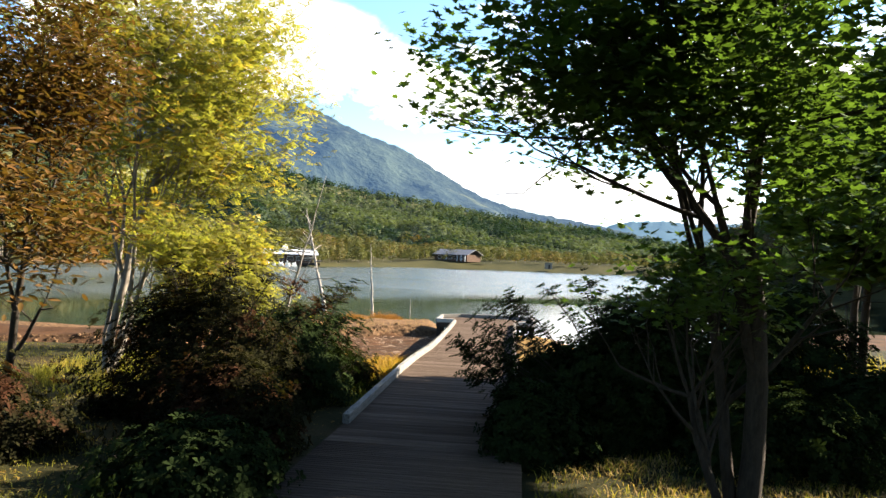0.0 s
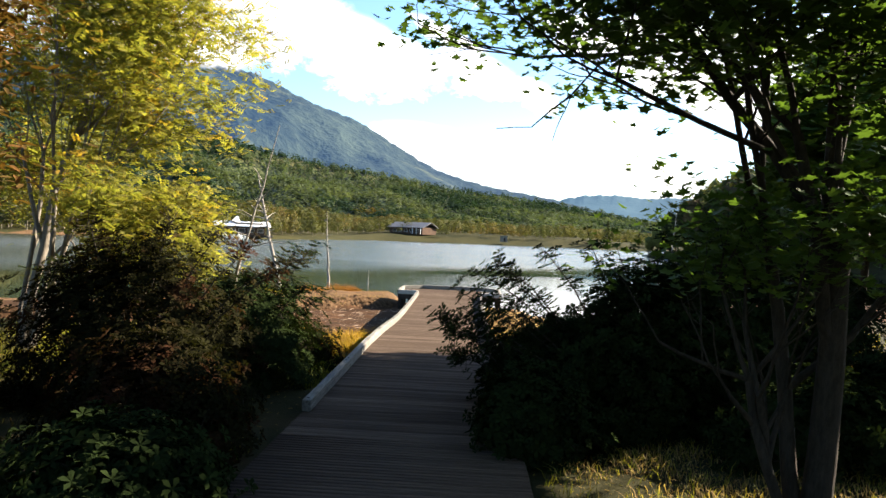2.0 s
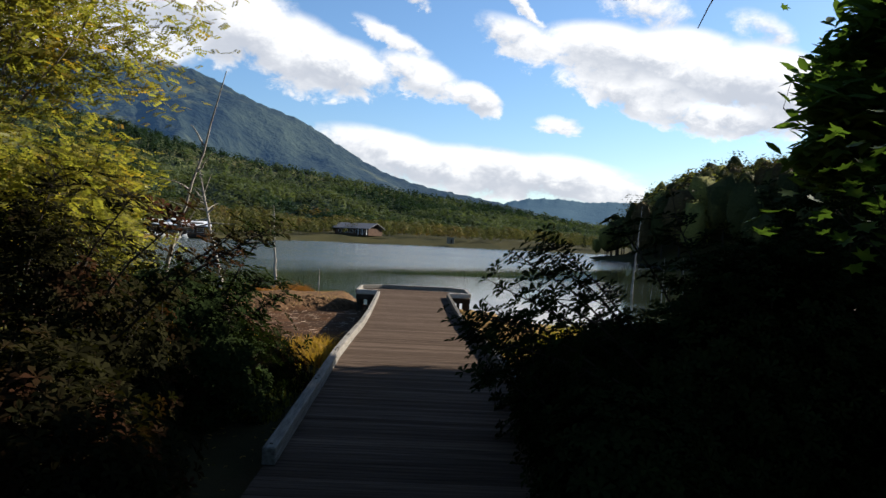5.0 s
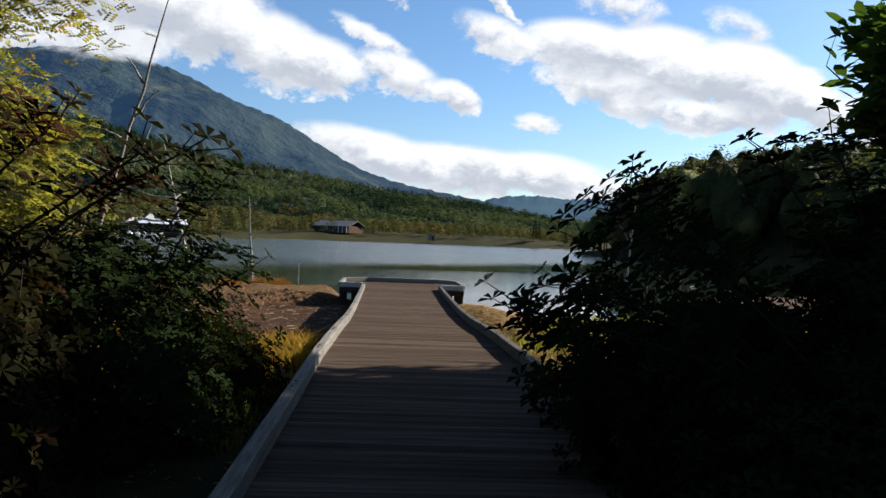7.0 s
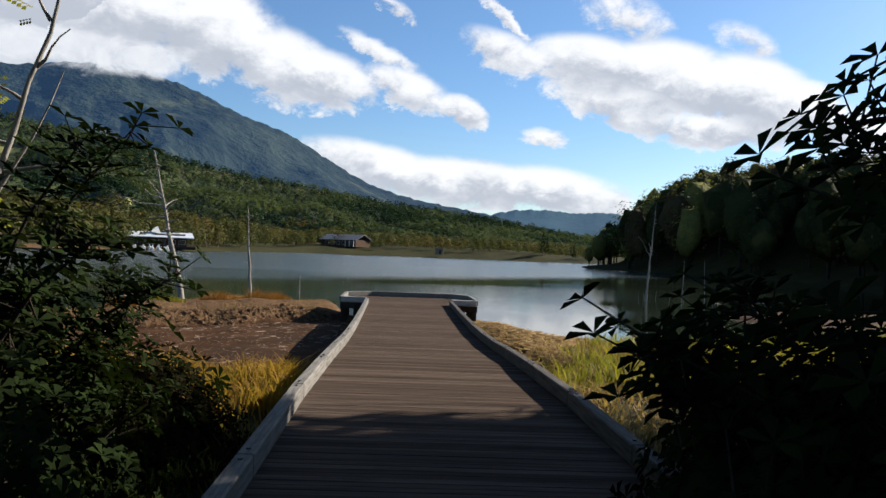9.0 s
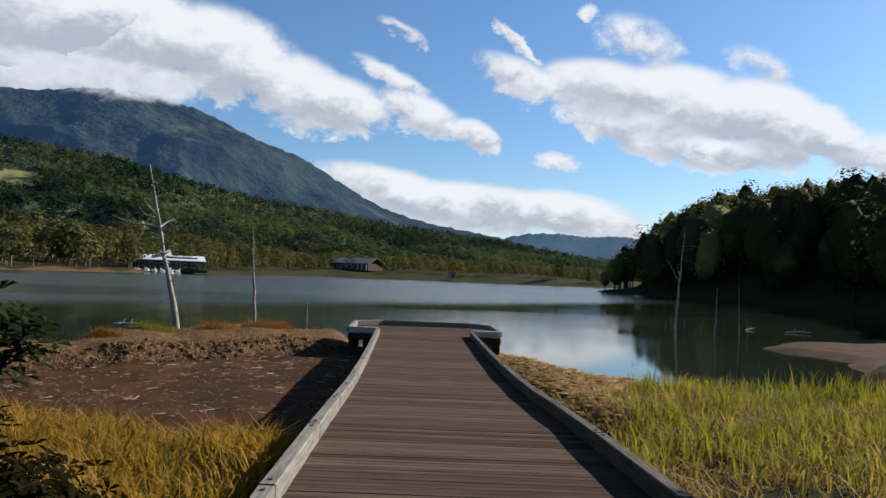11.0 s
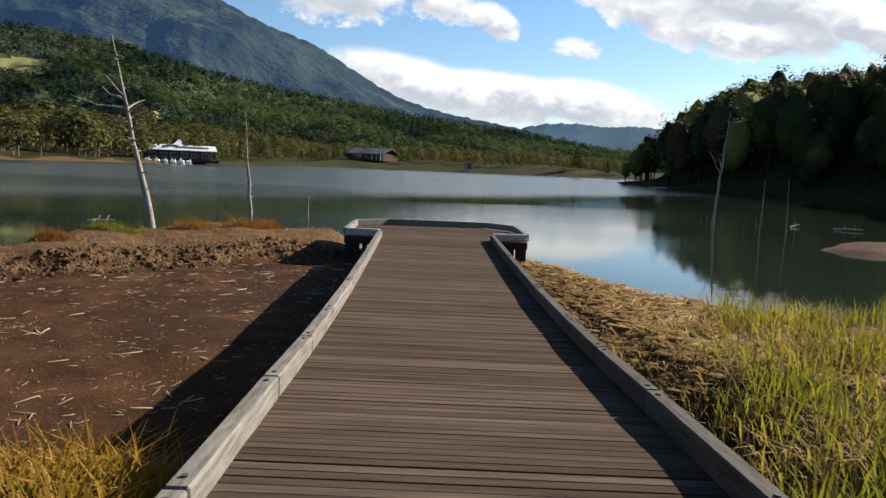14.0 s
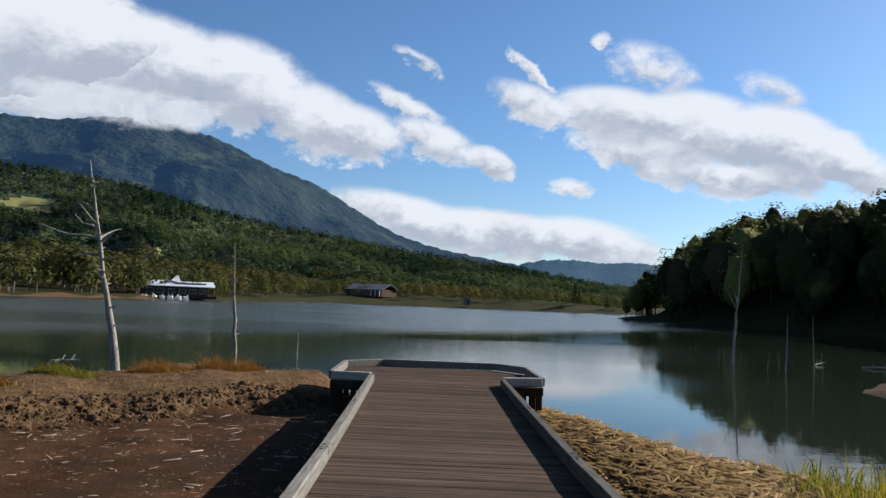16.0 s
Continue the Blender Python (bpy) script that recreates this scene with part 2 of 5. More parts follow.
# yellow-green patches here and the lighter copy below paint sunlit crowns
M_DARKWOOD = material("hill_forest_foliage", (0.044, 0.048, 0.017), (0.014, 0.02, 0.009), 0.06, 0.8, 1.6, 1.0, 1.2, island=0.2, translucent=0.15, third=(0.08, 0.074, 0.025), third_scale=0.09, third_from=0.52, third_to=0.64)
M_HILLSUNLIT = material("hill_sunlit_foliage", (0.2, 0.185, 0.055), (0.09, 0.098, 0.03), 0.1, 0.8, 1.6, 1.0, 1.2, island=0.2, translucent=0.2)
M_HILLRUST = material("hill_autumn_foliage", (0.085, 0.062, 0.03), (0.04, 0.034, 0.016), 0.1, 0.8, 1.6, 1.0, 1.2, island=0.2, translucent=0.18)
# blue emission paints aerial haze on the mountain, fainter on the foothill
M_MOUNT = material("hazy_wooded_mountain", (0.028, 0.038, 0.026), (0.003, 0.007, 0.008), 0.0028, 0.95, 0.03, 1.0, 30.0, third=(0.055, 0.06, 0.03), third_scale=0.004, third_from=0.56, third_to=0.72, glow=0.034, haze_colour=(0.2, 0.46, 1.0))
M_FOOT = material("hazy_wooded_foothill", (0.05, 0.058, 0.018), (0.009, 0.017, 0.009), 0.009, 0.95, 0.06, 1.0, 8.0, third=(0.06, 0.055, 0.018), third_scale=0.005, crowns=0.13, glow=0.007, haze_colour=(0.35, 0.6, 0.9))
# bluish base and blue emission both put haze into the far hills
M_HAZEHILL = material("hazy_distant_hill", (0.03, 0.05, 0.055), (0.022, 0.04, 0.045), 0.006, 0.95, 0.04, 0.6, 10.0, glow=0.05, haze_colour=(0.3, 0.6, 1.0))
M_WHITE = material("white_painted_metal", (0.6, 0.6, 0.58), (0.45, 0.45, 0.43), 2.0, 0.5, 20.0, 0.1)
M_PALEROOF = material("pale_metal_roof", (0.55, 0.56, 0.58), (0.4, 0.41, 0.43), 1.0, 0.5, 8.0, 0.1)
M_GREYROOF = material("grey_metal_roof", (0.17, 0.165, 0.17), (0.11, 0.11, 0.115), 1.0, 0.5, 8.0, 0.2, stretch=(6, 1, 1))
M_WALLWOOD = material("brown_timber_wall", (0.1, 0.062, 0.042), (0.05, 0.032, 0.024), 1.0, 0.75, 9.0, 0.2)
M_GLASS = material("dark_window_glass", (0.03, 0.035, 0.04), (0.02, 0.022, 0.025), 1.0, 0.1, 6.0, 0.0, spec=0.6)
M_STONE = material("pale_stone", (0.30, 0.25, 0.19), (0.15, 0.115, 0.085), 5.0, 0.9, 30.0, 0.6)

M_CHIP = material("bleached_wood_chip", (0.42, 0.33, 0.25), (0.16, 0.11, 0.075), 4.0, 0.85, 30.0, 0.0, island=0.8)


def water_material():
    m = bpy.data.materials.new("lake_water")
    m.use_nodes = True
    t = m.node_tree
    b = t.nodes["Principled BSDF"]
    pos = t.nodes.new("ShaderNodeNewGeometry").outputs["Position"]
    b.inputs["Base Color"].default_value = (0.016, 0.022, 0.014, 1)
    b.inputs["IOR"].default_value = 1.333
    wide = node(t, "ShaderNodeMapping", {"Vector": pos, "Scale": (0.012, 0.05, 1), "Rotation": (0, 0, 0.12)}).outputs[0]
    band = ramp01(t, noise_out(t, wide, 1.0, 3.0, 0.5, 0.6), 0.46, 0.6)
    rip = node(t, "ShaderNodeMapping", {"Vector": pos, "Scale": (1.0, 1.8, 1)}).outputs[0]
    n1 = noise_out(t, rip, 1.1, 3.0, 0.5)
    n2 = noise_out(t, rip, 5.5, 2.0, 0.5)
    h = fmath(t, "ADD", fmath(t, "MULTIPLY", n1, 0.02), fmath(t, "MULTIPLY", n2, 0.006))
    axes = node(t, "ShaderNodeSeparateXYZ", {0: pos})
    far = ramp01(t, fmath(t, "SUBTRACT", axes.outputs[1], axes.outputs[0]), 78.0, 104.0)
    near = fmath(t, "MULTIPLY_ADD", far, 0.9, 0.07)
    bump = node(t, "ShaderNodeBump", {"Strength": fmath(t, "ADD", near, fmath(t, "MULTIPLY", band, 0.25)), "Distance": 1.0, "Height": h})
    t.links.new(bump.outputs[0], b.inputs["Normal"])
    t.links.new(fmath(t, "ADD", 0.02, fmath(t, "ADD", fmath(t, "MULTIPLY", far, 0.16), fmath(t, "MULTIPLY", band, 0.05))), b.inputs["Roughness"])
    return m


M_WATER = water_material()


# ---- mesh helpers ----
def add_mesh(name, verts, faces, mat, parent=None, smooth=False):
    """One mesh object from arrays; faces all have the same number of corners, or are a list."""
    me = bpy.data.meshes.new(name)
    verts = np.asarray(verts, np.float32)
    if isinstance(faces, np.ndarray):
        n, k = faces.shape
        me.vertices.add(len(verts)), me.loops.add(n * k), me.polygons.add(n)
        me.vertices.foreach_set("co", verts.ravel())
        me.loops.foreach_set("vertex_index", faces.astype(np.int32).ravel())
        me.polygons.foreach_set("loop_start", np.arange(0, n * k, k, dtype=np.int32))
        me.update(calc_edges=True)
    else:
        me.from_pydata([tuple(v) for v in verts], [], faces)
    me.materials.append(mat)
    if smooth:
        me.polygons.foreach_set("use_smooth", np.ones(len(me.polygons), bool))
    ob = new(name, me)
    if parent:
        ob.parent = parent
    return ob


def part(name, bm, mat, parent, label=""):
    me = bpy.data.meshes.new(name)
    bm.to_mesh(me)
    bm.free()
    me.materials.append(mat)
    ob = new(name, me)
    ob.parent = parent
    if label:
        ob["label"] = label
    return ob


def empty(name, x=0, y=0, z=0):
    ob = new(name)
    ob.matrix_world = pose(x, y, z)
    return ob


def box_bm(sx, sy, sz, bevel=0.0, m=None):
    bm = bmesh.new()
    bmesh.ops.create_cube(bm, size=1, matrix=(m or Matrix()) @ Matrix.Diagonal((sx, sy, sz, 1)))
    if bevel:
        bmesh.ops.bevel(bm, geom=bm.edges[:], offset=bevel, segments=1, affect="EDGES")
    return bm


def tubes(segments, sides=6):
    """Tapered tubes: rows of (p, q, r at p, r at q)."""
    s = np.array([(*a, *b, r0, r1) for a, b, r0, r1 in segments], float)
    p, q, r0, r1 = s[:, :3], s[:, 3:6], s[:, 6], s[:, 7]
    d = q - p
    d /= np.linalg.norm(d, axis=1, keepdims=True) + 1e-9
    ref = np.where(np.abs(d[:, 2:3]) < 0.9, [[0, 0, 1.0]], [[1.0, 0, 0]])
    u = np.cross(d, ref)
    u /= np.linalg.norm(u, axis=1, keepdims=True)
    v = np.cross(d, u)
    a = np.linspace(0, 2 * np.pi, sides, endpoint=False)
    ring = np.cos(a)[None, :, None] * u[:, None] + np.sin(a)[None, :, None] * v[:, None]
    bot = p[:, None] + ring * r0[:, None, None]
    top = q[:, None] + ring * r1[:, None, None]
    verts = np.concatenate([bot, top], 1).reshape(-1, 3)
    i = np.arange(sides)
    j = (i + 1) % sides
    f = np.stack([i, j, j + sides, i + sides], 1)
    return verts, (f[None] + (np.arange(len(s)) * 2 * sides)[:, None, None]).reshape(-1, 4)


def scatter(template, faces, places, sizes, normals=None, rng=None, spread=1.0):
    """Copies of a small flat shape at many places, each turned its own way; normals lean them."""
    n, k = len(places), len(template)
    rnd = rng.normal(size=(n, 3))
    nrm = rnd / np.linalg.norm(rnd, axis=1, keepdims=True) * spread
    if normals is not None:
        nrm = nrm + normals
    nrm /= np.linalg.norm(nrm, axis=1, keepdims=True) + 1e-9
    t = np.cross(nrm, rng.normal(size=(n, 3)))
    t /= np.linalg.norm(t, axis=1, keepdims=True) + 1e-9
    b = np.cross(nrm, t)
    tp = np.asarray(template, float)
    v = places[:, None] + sizes[:, None, None] * (tp[None, :, 0:1] * t[:, None] + tp[None, :, 1:2] * b[:, None] + tp[None, :, 2:3] * nrm[:, None])
    f = np.asarray(faces)
    return v.reshape(-1, 3), (f[None] + (np.arange(n) * k)[:, None, None]).reshape(-1, f.shape[1])


def smooth01(x, a, b):
    t = np.clip((x - a) / (b - a), 0, 1)
    return t * t * (3 - 2 * t)


def wob(x, y, s, seed=0.0):
    """Cheap smooth noise on arrays, about -1 to 1."""
    x, y = np.asarray(x, float) / s, np.asarray(y, float) / s
    return (np.sin(1.7 * x + 0.6 * y + seed) + np.sin(-1.1 * x + 1.9 * y + 2.1 * seed + 1) + np.sin(2.9 * x + 2.3 * y + seed * 3 + 2) * 0.6 + np.sin(4.3 * y - 3.7 * x + seed) * 0.4) / 3.0


# ---- ground and lake ----
LAKE = [(2.7, 45.8), (3.7, 42.4), (4.2, 40.2), (5.0, 38.3), (6.2, 37.0), (9, 35.6), (12.5, 37), (15, 44), (17.5, 49), (16, 53.5), (20, 58), (27, 59), (44, 72), (60, 110), (74, 148), (58, 172), (50, 215),
        (57, 245), (88, 270), (110, 330), (104, 372), (10, 368), (-40, 358), (-64, 262), (-82, 215), (-94, 180), (-130, 150), (-150, 110), (-110, 70), (-60, 48), (-30, 39), (-15, 38), (-11.2, 41.4), (-10.4, 44.6), (-8.9, 47.6), (-6.6, 49.0), (-3.6, 49.3), (-2.6, 47.8), (-0.5, 45.2)]


def lake_dist(x, y):
    """Distance to the shore, positive on land."""
    x, y = np.asarray(x, float), np.asarray(y, float)
    best, inside = np.full(x.shape, 1e9), np.zeros(x.shape, bool)
    for (ax, ay), (bx, by) in zip(LAKE, LAKE[1:] + LAKE[:1]):
        dx, dy = bx - ax, by - ay
        s = np.clip(((x - ax) * dx + (y - ay) * dy) / (dx * dx + dy * dy), 0, 1)
        best = np.minimum(best, np.hypot(x - ax - s * dx, y - ay - s * dy))
        hit = ((ay > y) != (by > y)) & (x < dx * (y - ay) / (dy + 1e-12) + ax)
        inside ^= hit
    return np.where(inside, -best, best)


def deck_z(y):
    return np.interp(y, [12, 14, 18, 24, 27.5, 30.5, 33.5, 37, 60], [0.62, 0.40, 0.325, 0.30, 0.255, 0.10, 0.02, 0.0, 0.0])


def ground_z(x, y):
    x, y = np.asarray(x, float), np.asarray(y, float)
    d = lake_dist(x, y)
    land = np.interp(y, [-60, 0, 5, 8, 10.3, 12, 13.5, 15.5, 20, 26, 30, 36, 60, 500], [3.0, 2.1, 1.62, 1.4, 1.07, 0.72, 0.42, 0.28, 0.2, 0.05, -0.15, -0.45, -0.4, 1.2])
    land = land + 0.05 * wob(x, y, 1.3) + 0.12 * wob(x, y, 5.0) * smooth01(np.abs(x), 2, 6)
    basin = smooth01(y - 0.45 * np.clip(-x - 3.2, 0, 4), 27.0, 29.8) * (1 - smooth01(y, 50, 53)) * (1 - smooth01(x, 1.9, 3.2)) * (1 - smooth01(-x, 14, 22))
    land = land * (1 - basin) + basin * (-0.72 + 0.035 * wob(x, y, 0.7) + 0.05 * wob(x, y, 2.5, 3))
    ridge_y = 43.6 + 0.95 * (x + 5.2)            # the low bank between the mud and the lake
    front = smooth01(y - ridge_y + 0.35 * wob(x, y, 0.8, 1.0), -2.4, -1.4)
    land = land + 0.42 * front * basin * (1 - smooth01(x, -3.6, -2.2)) * (1 + 0.25 * wob(x, y, 1.1, 5))
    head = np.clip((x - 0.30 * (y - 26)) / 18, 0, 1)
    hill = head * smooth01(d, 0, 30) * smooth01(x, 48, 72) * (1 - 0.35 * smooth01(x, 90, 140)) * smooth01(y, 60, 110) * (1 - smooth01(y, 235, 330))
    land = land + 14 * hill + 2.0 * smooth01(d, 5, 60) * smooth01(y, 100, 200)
    dam = smooth01(y, 355, 362) * (1 - smooth01(x, 70, 90)) * smooth01(x, -60, -40)
    land = land + 1.6 * dam
    land = np.where((x > 11) & (x < 30) & (y > 44) & (y < 62), np.minimum(land, WATER + 0.16 + 0.06 * wob(x, y, 0.8)), land)
    w = np.where(y < 60, 1.1, 6.0)
    k = smooth01(d + 0.25 * wob(x, y, 0.9, 2.0) * (y < 70), -0.2 * w, w)
    bed = WATER - np.clip(-d * 0.25, 0.03, 1.5)
    return np.where(d < -1.5, bed, bed * (1 - k) + np.maximum(land, WATER - 0.2) * k)


def spaced(lo, a, b, hi, step, grow):
    mid = list(np.arange(a, b, step))
    out, s, v = [], step, b
    while v < hi:
        out.append(v)
        s *= grow
        v += s
    left, s, v = [], step, a
    while v > lo:
        s *= grow
        v -= s
        left.append(v)
    return np.array(left[::-1] + mid + out + [hi])


def build_ground():
    xs, ys = spaced(-4500, -13, 13, 4500, 0.22, 1.08), spaced(-1500, 8, 54, 4500, 0.22, 1.07)
    X, Y = np.meshgrid(xs, ys)
    Z = ground_z(X, Y)
    nx, ny = len(xs), len(ys)
    i = (np.arange(ny - 1)[:, None] * nx + np.arange(nx - 1)[None]).ravel()
    f = np.stack([i, i + 1, i + 1 + nx, i + nx], 1)
    ob = add_mesh("ground", np.stack([X.ravel(), Y.ravel(), Z.ravel()], 1), f, M_MUD, smooth=True)
    me = ob.data
    for m in (M_LAWN, M_BANK, M_FAR):
        me.materials.append(m)
    cx, cy, cz = X.ravel()[f].mean(1), Y.ravel()[f].mean(1), Z.ravel()[f].mean(1)
    steep = np.ptp(Z.ravel()[f], axis=1)
    edge = wob(cx, cy, 1.0, 4) * 0.9
    grassy = (cy - 0.45 * np.clip(-cx - 3.2, 0, 4) + edge < 28.3) | ((cx > 1.9) & (cy < 70) & (cz > WATER + 0.28))
    idx = np.where(grassy, 1, 0)
    idx = np.where((cy > 36) & (cy < 53) & (cx < -2.5) & (cz > -0.62 + 0.06 * edge) & (cx > -30), 2, idx)
    idx = np.where((cx > 1.7) & (cx < 7) & (cy > 31.5 + 0.8 * edge) & (cy < 60), 2, idx)
    idx = np.where((cy > 75) | (np.abs(cx) > 40), 3, idx)
    idx = np.where((cx < -70) & (cy > 120) & (cy < 320) & (cz < WATER + 0.55), 2, idx)
    me.polygons.foreach_set("material_index", idx.astype(np.int32))
    tagged(ob, "shore ground of brown mud, grass and soil reaching the hills", "ground", kind="structure")
    w = add_mesh("water", [(-1200, -100, WATER), (1200, -100, WATER), (1200, 1200, WATER), (-1200, 1200, WATER)], [(0, 1, 2, 3)], M_WATER)
    tagged(w, "calm dark lake water reflecting sky and hills", "lake water", kind="structure")


build_ground()


def build_path():
    ys, us = np.arange(2.0, 13.75, 0.25), np.linspace(-1.25, 1.25, 9)
    U, Y = np.meshgrid(us, ys)
    X = U * (1 + 0.06 * wob(Y, U * 3, 0.9)) + np.interp(Y, [2, 8, 13.5], [1.6, 0.7, -0.12])
    Z = ground_z(X, Y) + 0.03 * (1 - (U / 1.25) ** 2) + 0.004
    n = len(us)
    i = (np.arange(len(ys) - 1)[:, None] * n + np.arange(n - 1)[None]).ravel()
    ob = add_mesh("path", np.stack([X.ravel(), Y.ravel(), Z.ravel()], 1), np.stack([i, i + 1, i + 1 + n, i + n], 1), M_MUD, smooth=True)
    tagged(ob, "dark trodden earth path down to the boardwalk", "path", kind="structure")


build_path()


# ---- mountains ----
def mountain(name, mat, near, far, profile, label, rough=0.05, seed=0.0, n=300, rows=56):
    """A wooded slope that rises from near to a crest at far; profile: azimuth, elevation of the crest in degrees."""
    az = np.linspace(profile[0][0], profile[-1][0], n)
    a0, e0 = zip(*profile)
    crest = np.interp(az, a0, e0)
    crest = np.convolve(np.pad(crest, 4, mode="edge"), np.ones(9) / 9, "valid")
    tooth = 0.035 * (np.sin(az * 5.1) + np.sin(az * 11.3 + 1) + 0.7 * np.sin(az * 23.0)) / np.maximum(crest, 1)
    u = np.linspace(0, 1.25, rows)
    A, U = np.meshgrid(np.radians(az), u)
    D = near + (far - near) * U
    H = np.tan(np.radians(crest))[None] * far + 1.5
    rise = np.where(U <= 1, 0.35 * U + 0.65 * U ** 1.7, 1 - (U - 1) * 2.0)
    gul = np.zeros(U.shape)
    for k in range(rows):
        for c in range(n):
            gul[k, c] = noise.fractal(Vector((az[c] * 0.16 + 0.5 * u[k] + seed, u[k] * 3.2, seed)), 1.0, 2.1, 5)
    gul *= rough * np.sin(np.pi * np.clip(U, 0, 1)) ** 0.8
    Z = H * (rise + gul + tooth[None] * smooth01(U, 0.85, 1.0)) - 3
    V = np.stack([D * np.sin(A), 20 + D * np.cos(A), Z], -1).reshape(-1, 3)
    i = (np.arange(rows - 1)[:, None] * n + np.arange(n - 1)[None]).ravel()
    ob = add_mesh(name, V, np.stack([i, i + 1, i + 1 + n, i + n], 1), mat, smooth=True)
    return tagged(ob, label, "mountain", kind="structure")


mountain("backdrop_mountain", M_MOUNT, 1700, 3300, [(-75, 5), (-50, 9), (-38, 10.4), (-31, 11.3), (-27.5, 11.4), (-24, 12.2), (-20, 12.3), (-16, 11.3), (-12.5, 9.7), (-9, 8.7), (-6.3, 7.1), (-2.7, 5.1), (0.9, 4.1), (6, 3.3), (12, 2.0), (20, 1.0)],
         "high wooded mountain with a haze-blue glow under a cloud cap", rough=0.15, seed=3.0)
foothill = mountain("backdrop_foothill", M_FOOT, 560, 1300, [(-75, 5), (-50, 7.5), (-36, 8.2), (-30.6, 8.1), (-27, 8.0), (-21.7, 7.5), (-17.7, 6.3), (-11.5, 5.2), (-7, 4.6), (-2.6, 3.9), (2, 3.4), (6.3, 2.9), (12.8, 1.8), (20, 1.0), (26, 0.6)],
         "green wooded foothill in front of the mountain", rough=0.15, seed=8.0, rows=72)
mountain("backdrop_far_hills", M_HAZEHILL, 2900, 4000, [(-6, 2.0), (3, 2.6), (6.3, 3.0), (8.9, 3.6), (11.9, 3.65), (13.2, 3.4), (15.7, 3.6), (17.6, 3.4), (24, 3.0), (40, 3.0), (60, 2.4)],
         "distant hills painted haze-blue at the end of the valley")


def cloud_cap():
    """The ragged lower edge of the cloud that lies on the summit."""
    m = bpy.data.materials.new("summit_cloud")
    m.use_nodes = True
    t = m.node_tree
    t.nodes.clear()
    uv = t.nodes.new("ShaderNodeTexCoord").outputs["Generated"]
    xyz = node(t, "ShaderNodeSeparateXYZ", {0: uv})
    wide = node(t, "ShaderNodeMapping", {"Vector": uv, "Scale": (5.0, 5.0, 1.6)}).outputs[0]
    puff = noise_out(t, wide, 2.2, 7.0, 0.6, 0.3)
    ends = fmath(t, "MULTIPLY", ramp01(t, xyz.outputs[0], 0.0, 0.3), ramp01(t, xyz.outputs[0], 1.0, 0.72))
    lift = fmath(t, "MULTIPLY", ramp01(t, xyz.outputs[2], 0.05, 0.6), ramp01(t, xyz.outputs[2], 1.0, 0.75))
    cover = ramp01(t, fmath(t, "ADD", fmath(t, "MULTIPLY", ends, lift), fmath(t, "MULTIPLY_ADD", puff, 1.1, -0.62)), 0.3, 0.95)
    # grey-white emission stands in for daylight on the cloud
    tone = mix(t, puff, (CLOUD * SKY * 0.66, CLOUD * SKY * 0.69, CLOUD * SKY * 0.75), (CLOUD * SKY * 1.02, CLOUD * SKY * 1.02, CLOUD * SKY * 1.02))
    glow = node(t, "ShaderNodeEmission", {0: tone, 1: 1.0})
    clear = t.nodes.new("ShaderNodeBsdfTransparent")
    blend = node(t, "ShaderNodeMixShader", {0: cover, 1: clear.outputs[0], 2: glow.outputs[0]})
    t.links.new(blend.outputs[0], t.nodes.new("ShaderNodeOutputMaterial").inputs[0])
    az, el = np.radians(np.linspace(-34, -13, 40)), np.radians(np.linspace(10.3, 14.6, 12))
    A, E = np.meshgrid(az, el)
    D = 2900 + 60 * np.sin(A * 40) * np.cos(E * 70)
    V = np.stack([D * np.sin(A), 20 + D * np.cos(A), D * np.tan(E)], -1).reshape(-1, 3)
    i = (np.arange(11)[:, None] * 40 + np.arange(39)[None]).ravel()
    ob = add_mesh("backdrop_cloud", V, np.stack([i, i + 1, i + 41, i + 40], 1), m, smooth=True)
    tagged(ob, "grey-white cloud lying on the mountain's summit", "cloud", kind="structure")


cloud_cap()


# ---- far woods ----
def far_tree(rng, kind, k):
    """Clumps of one far tree of height 1: a broad crown or a pointed one."""
    if kind == "cone":
        h = rng.uniform(0.12, 1.0, k) ** 0.8
        r = 0.24 * (1.05 - h) * rng.uniform(0.5, 1.1, k)
    else:
        h = rng.uniform(0.22, 1.0, k)
        r = 0.34 * np.sqrt(np.clip(1 - ((h - 0.58) / 0.46) ** 2, 0.02, 1)) * rng.uniform(0.45, 1.1, k)
    a = rng.uniform(0, 2 * np.pi, k)
    return np.stack([r * np.cos(a), r * np.sin(a), h], 1)


CLUMP = np.array([(-1, -0.6, 0), (0.5, -1, 0.25), (1, 0.5, -0.1), (-0.4, 1, 0.25)])
CLUMP_F = np.array([(0, 1, 2, 3)])


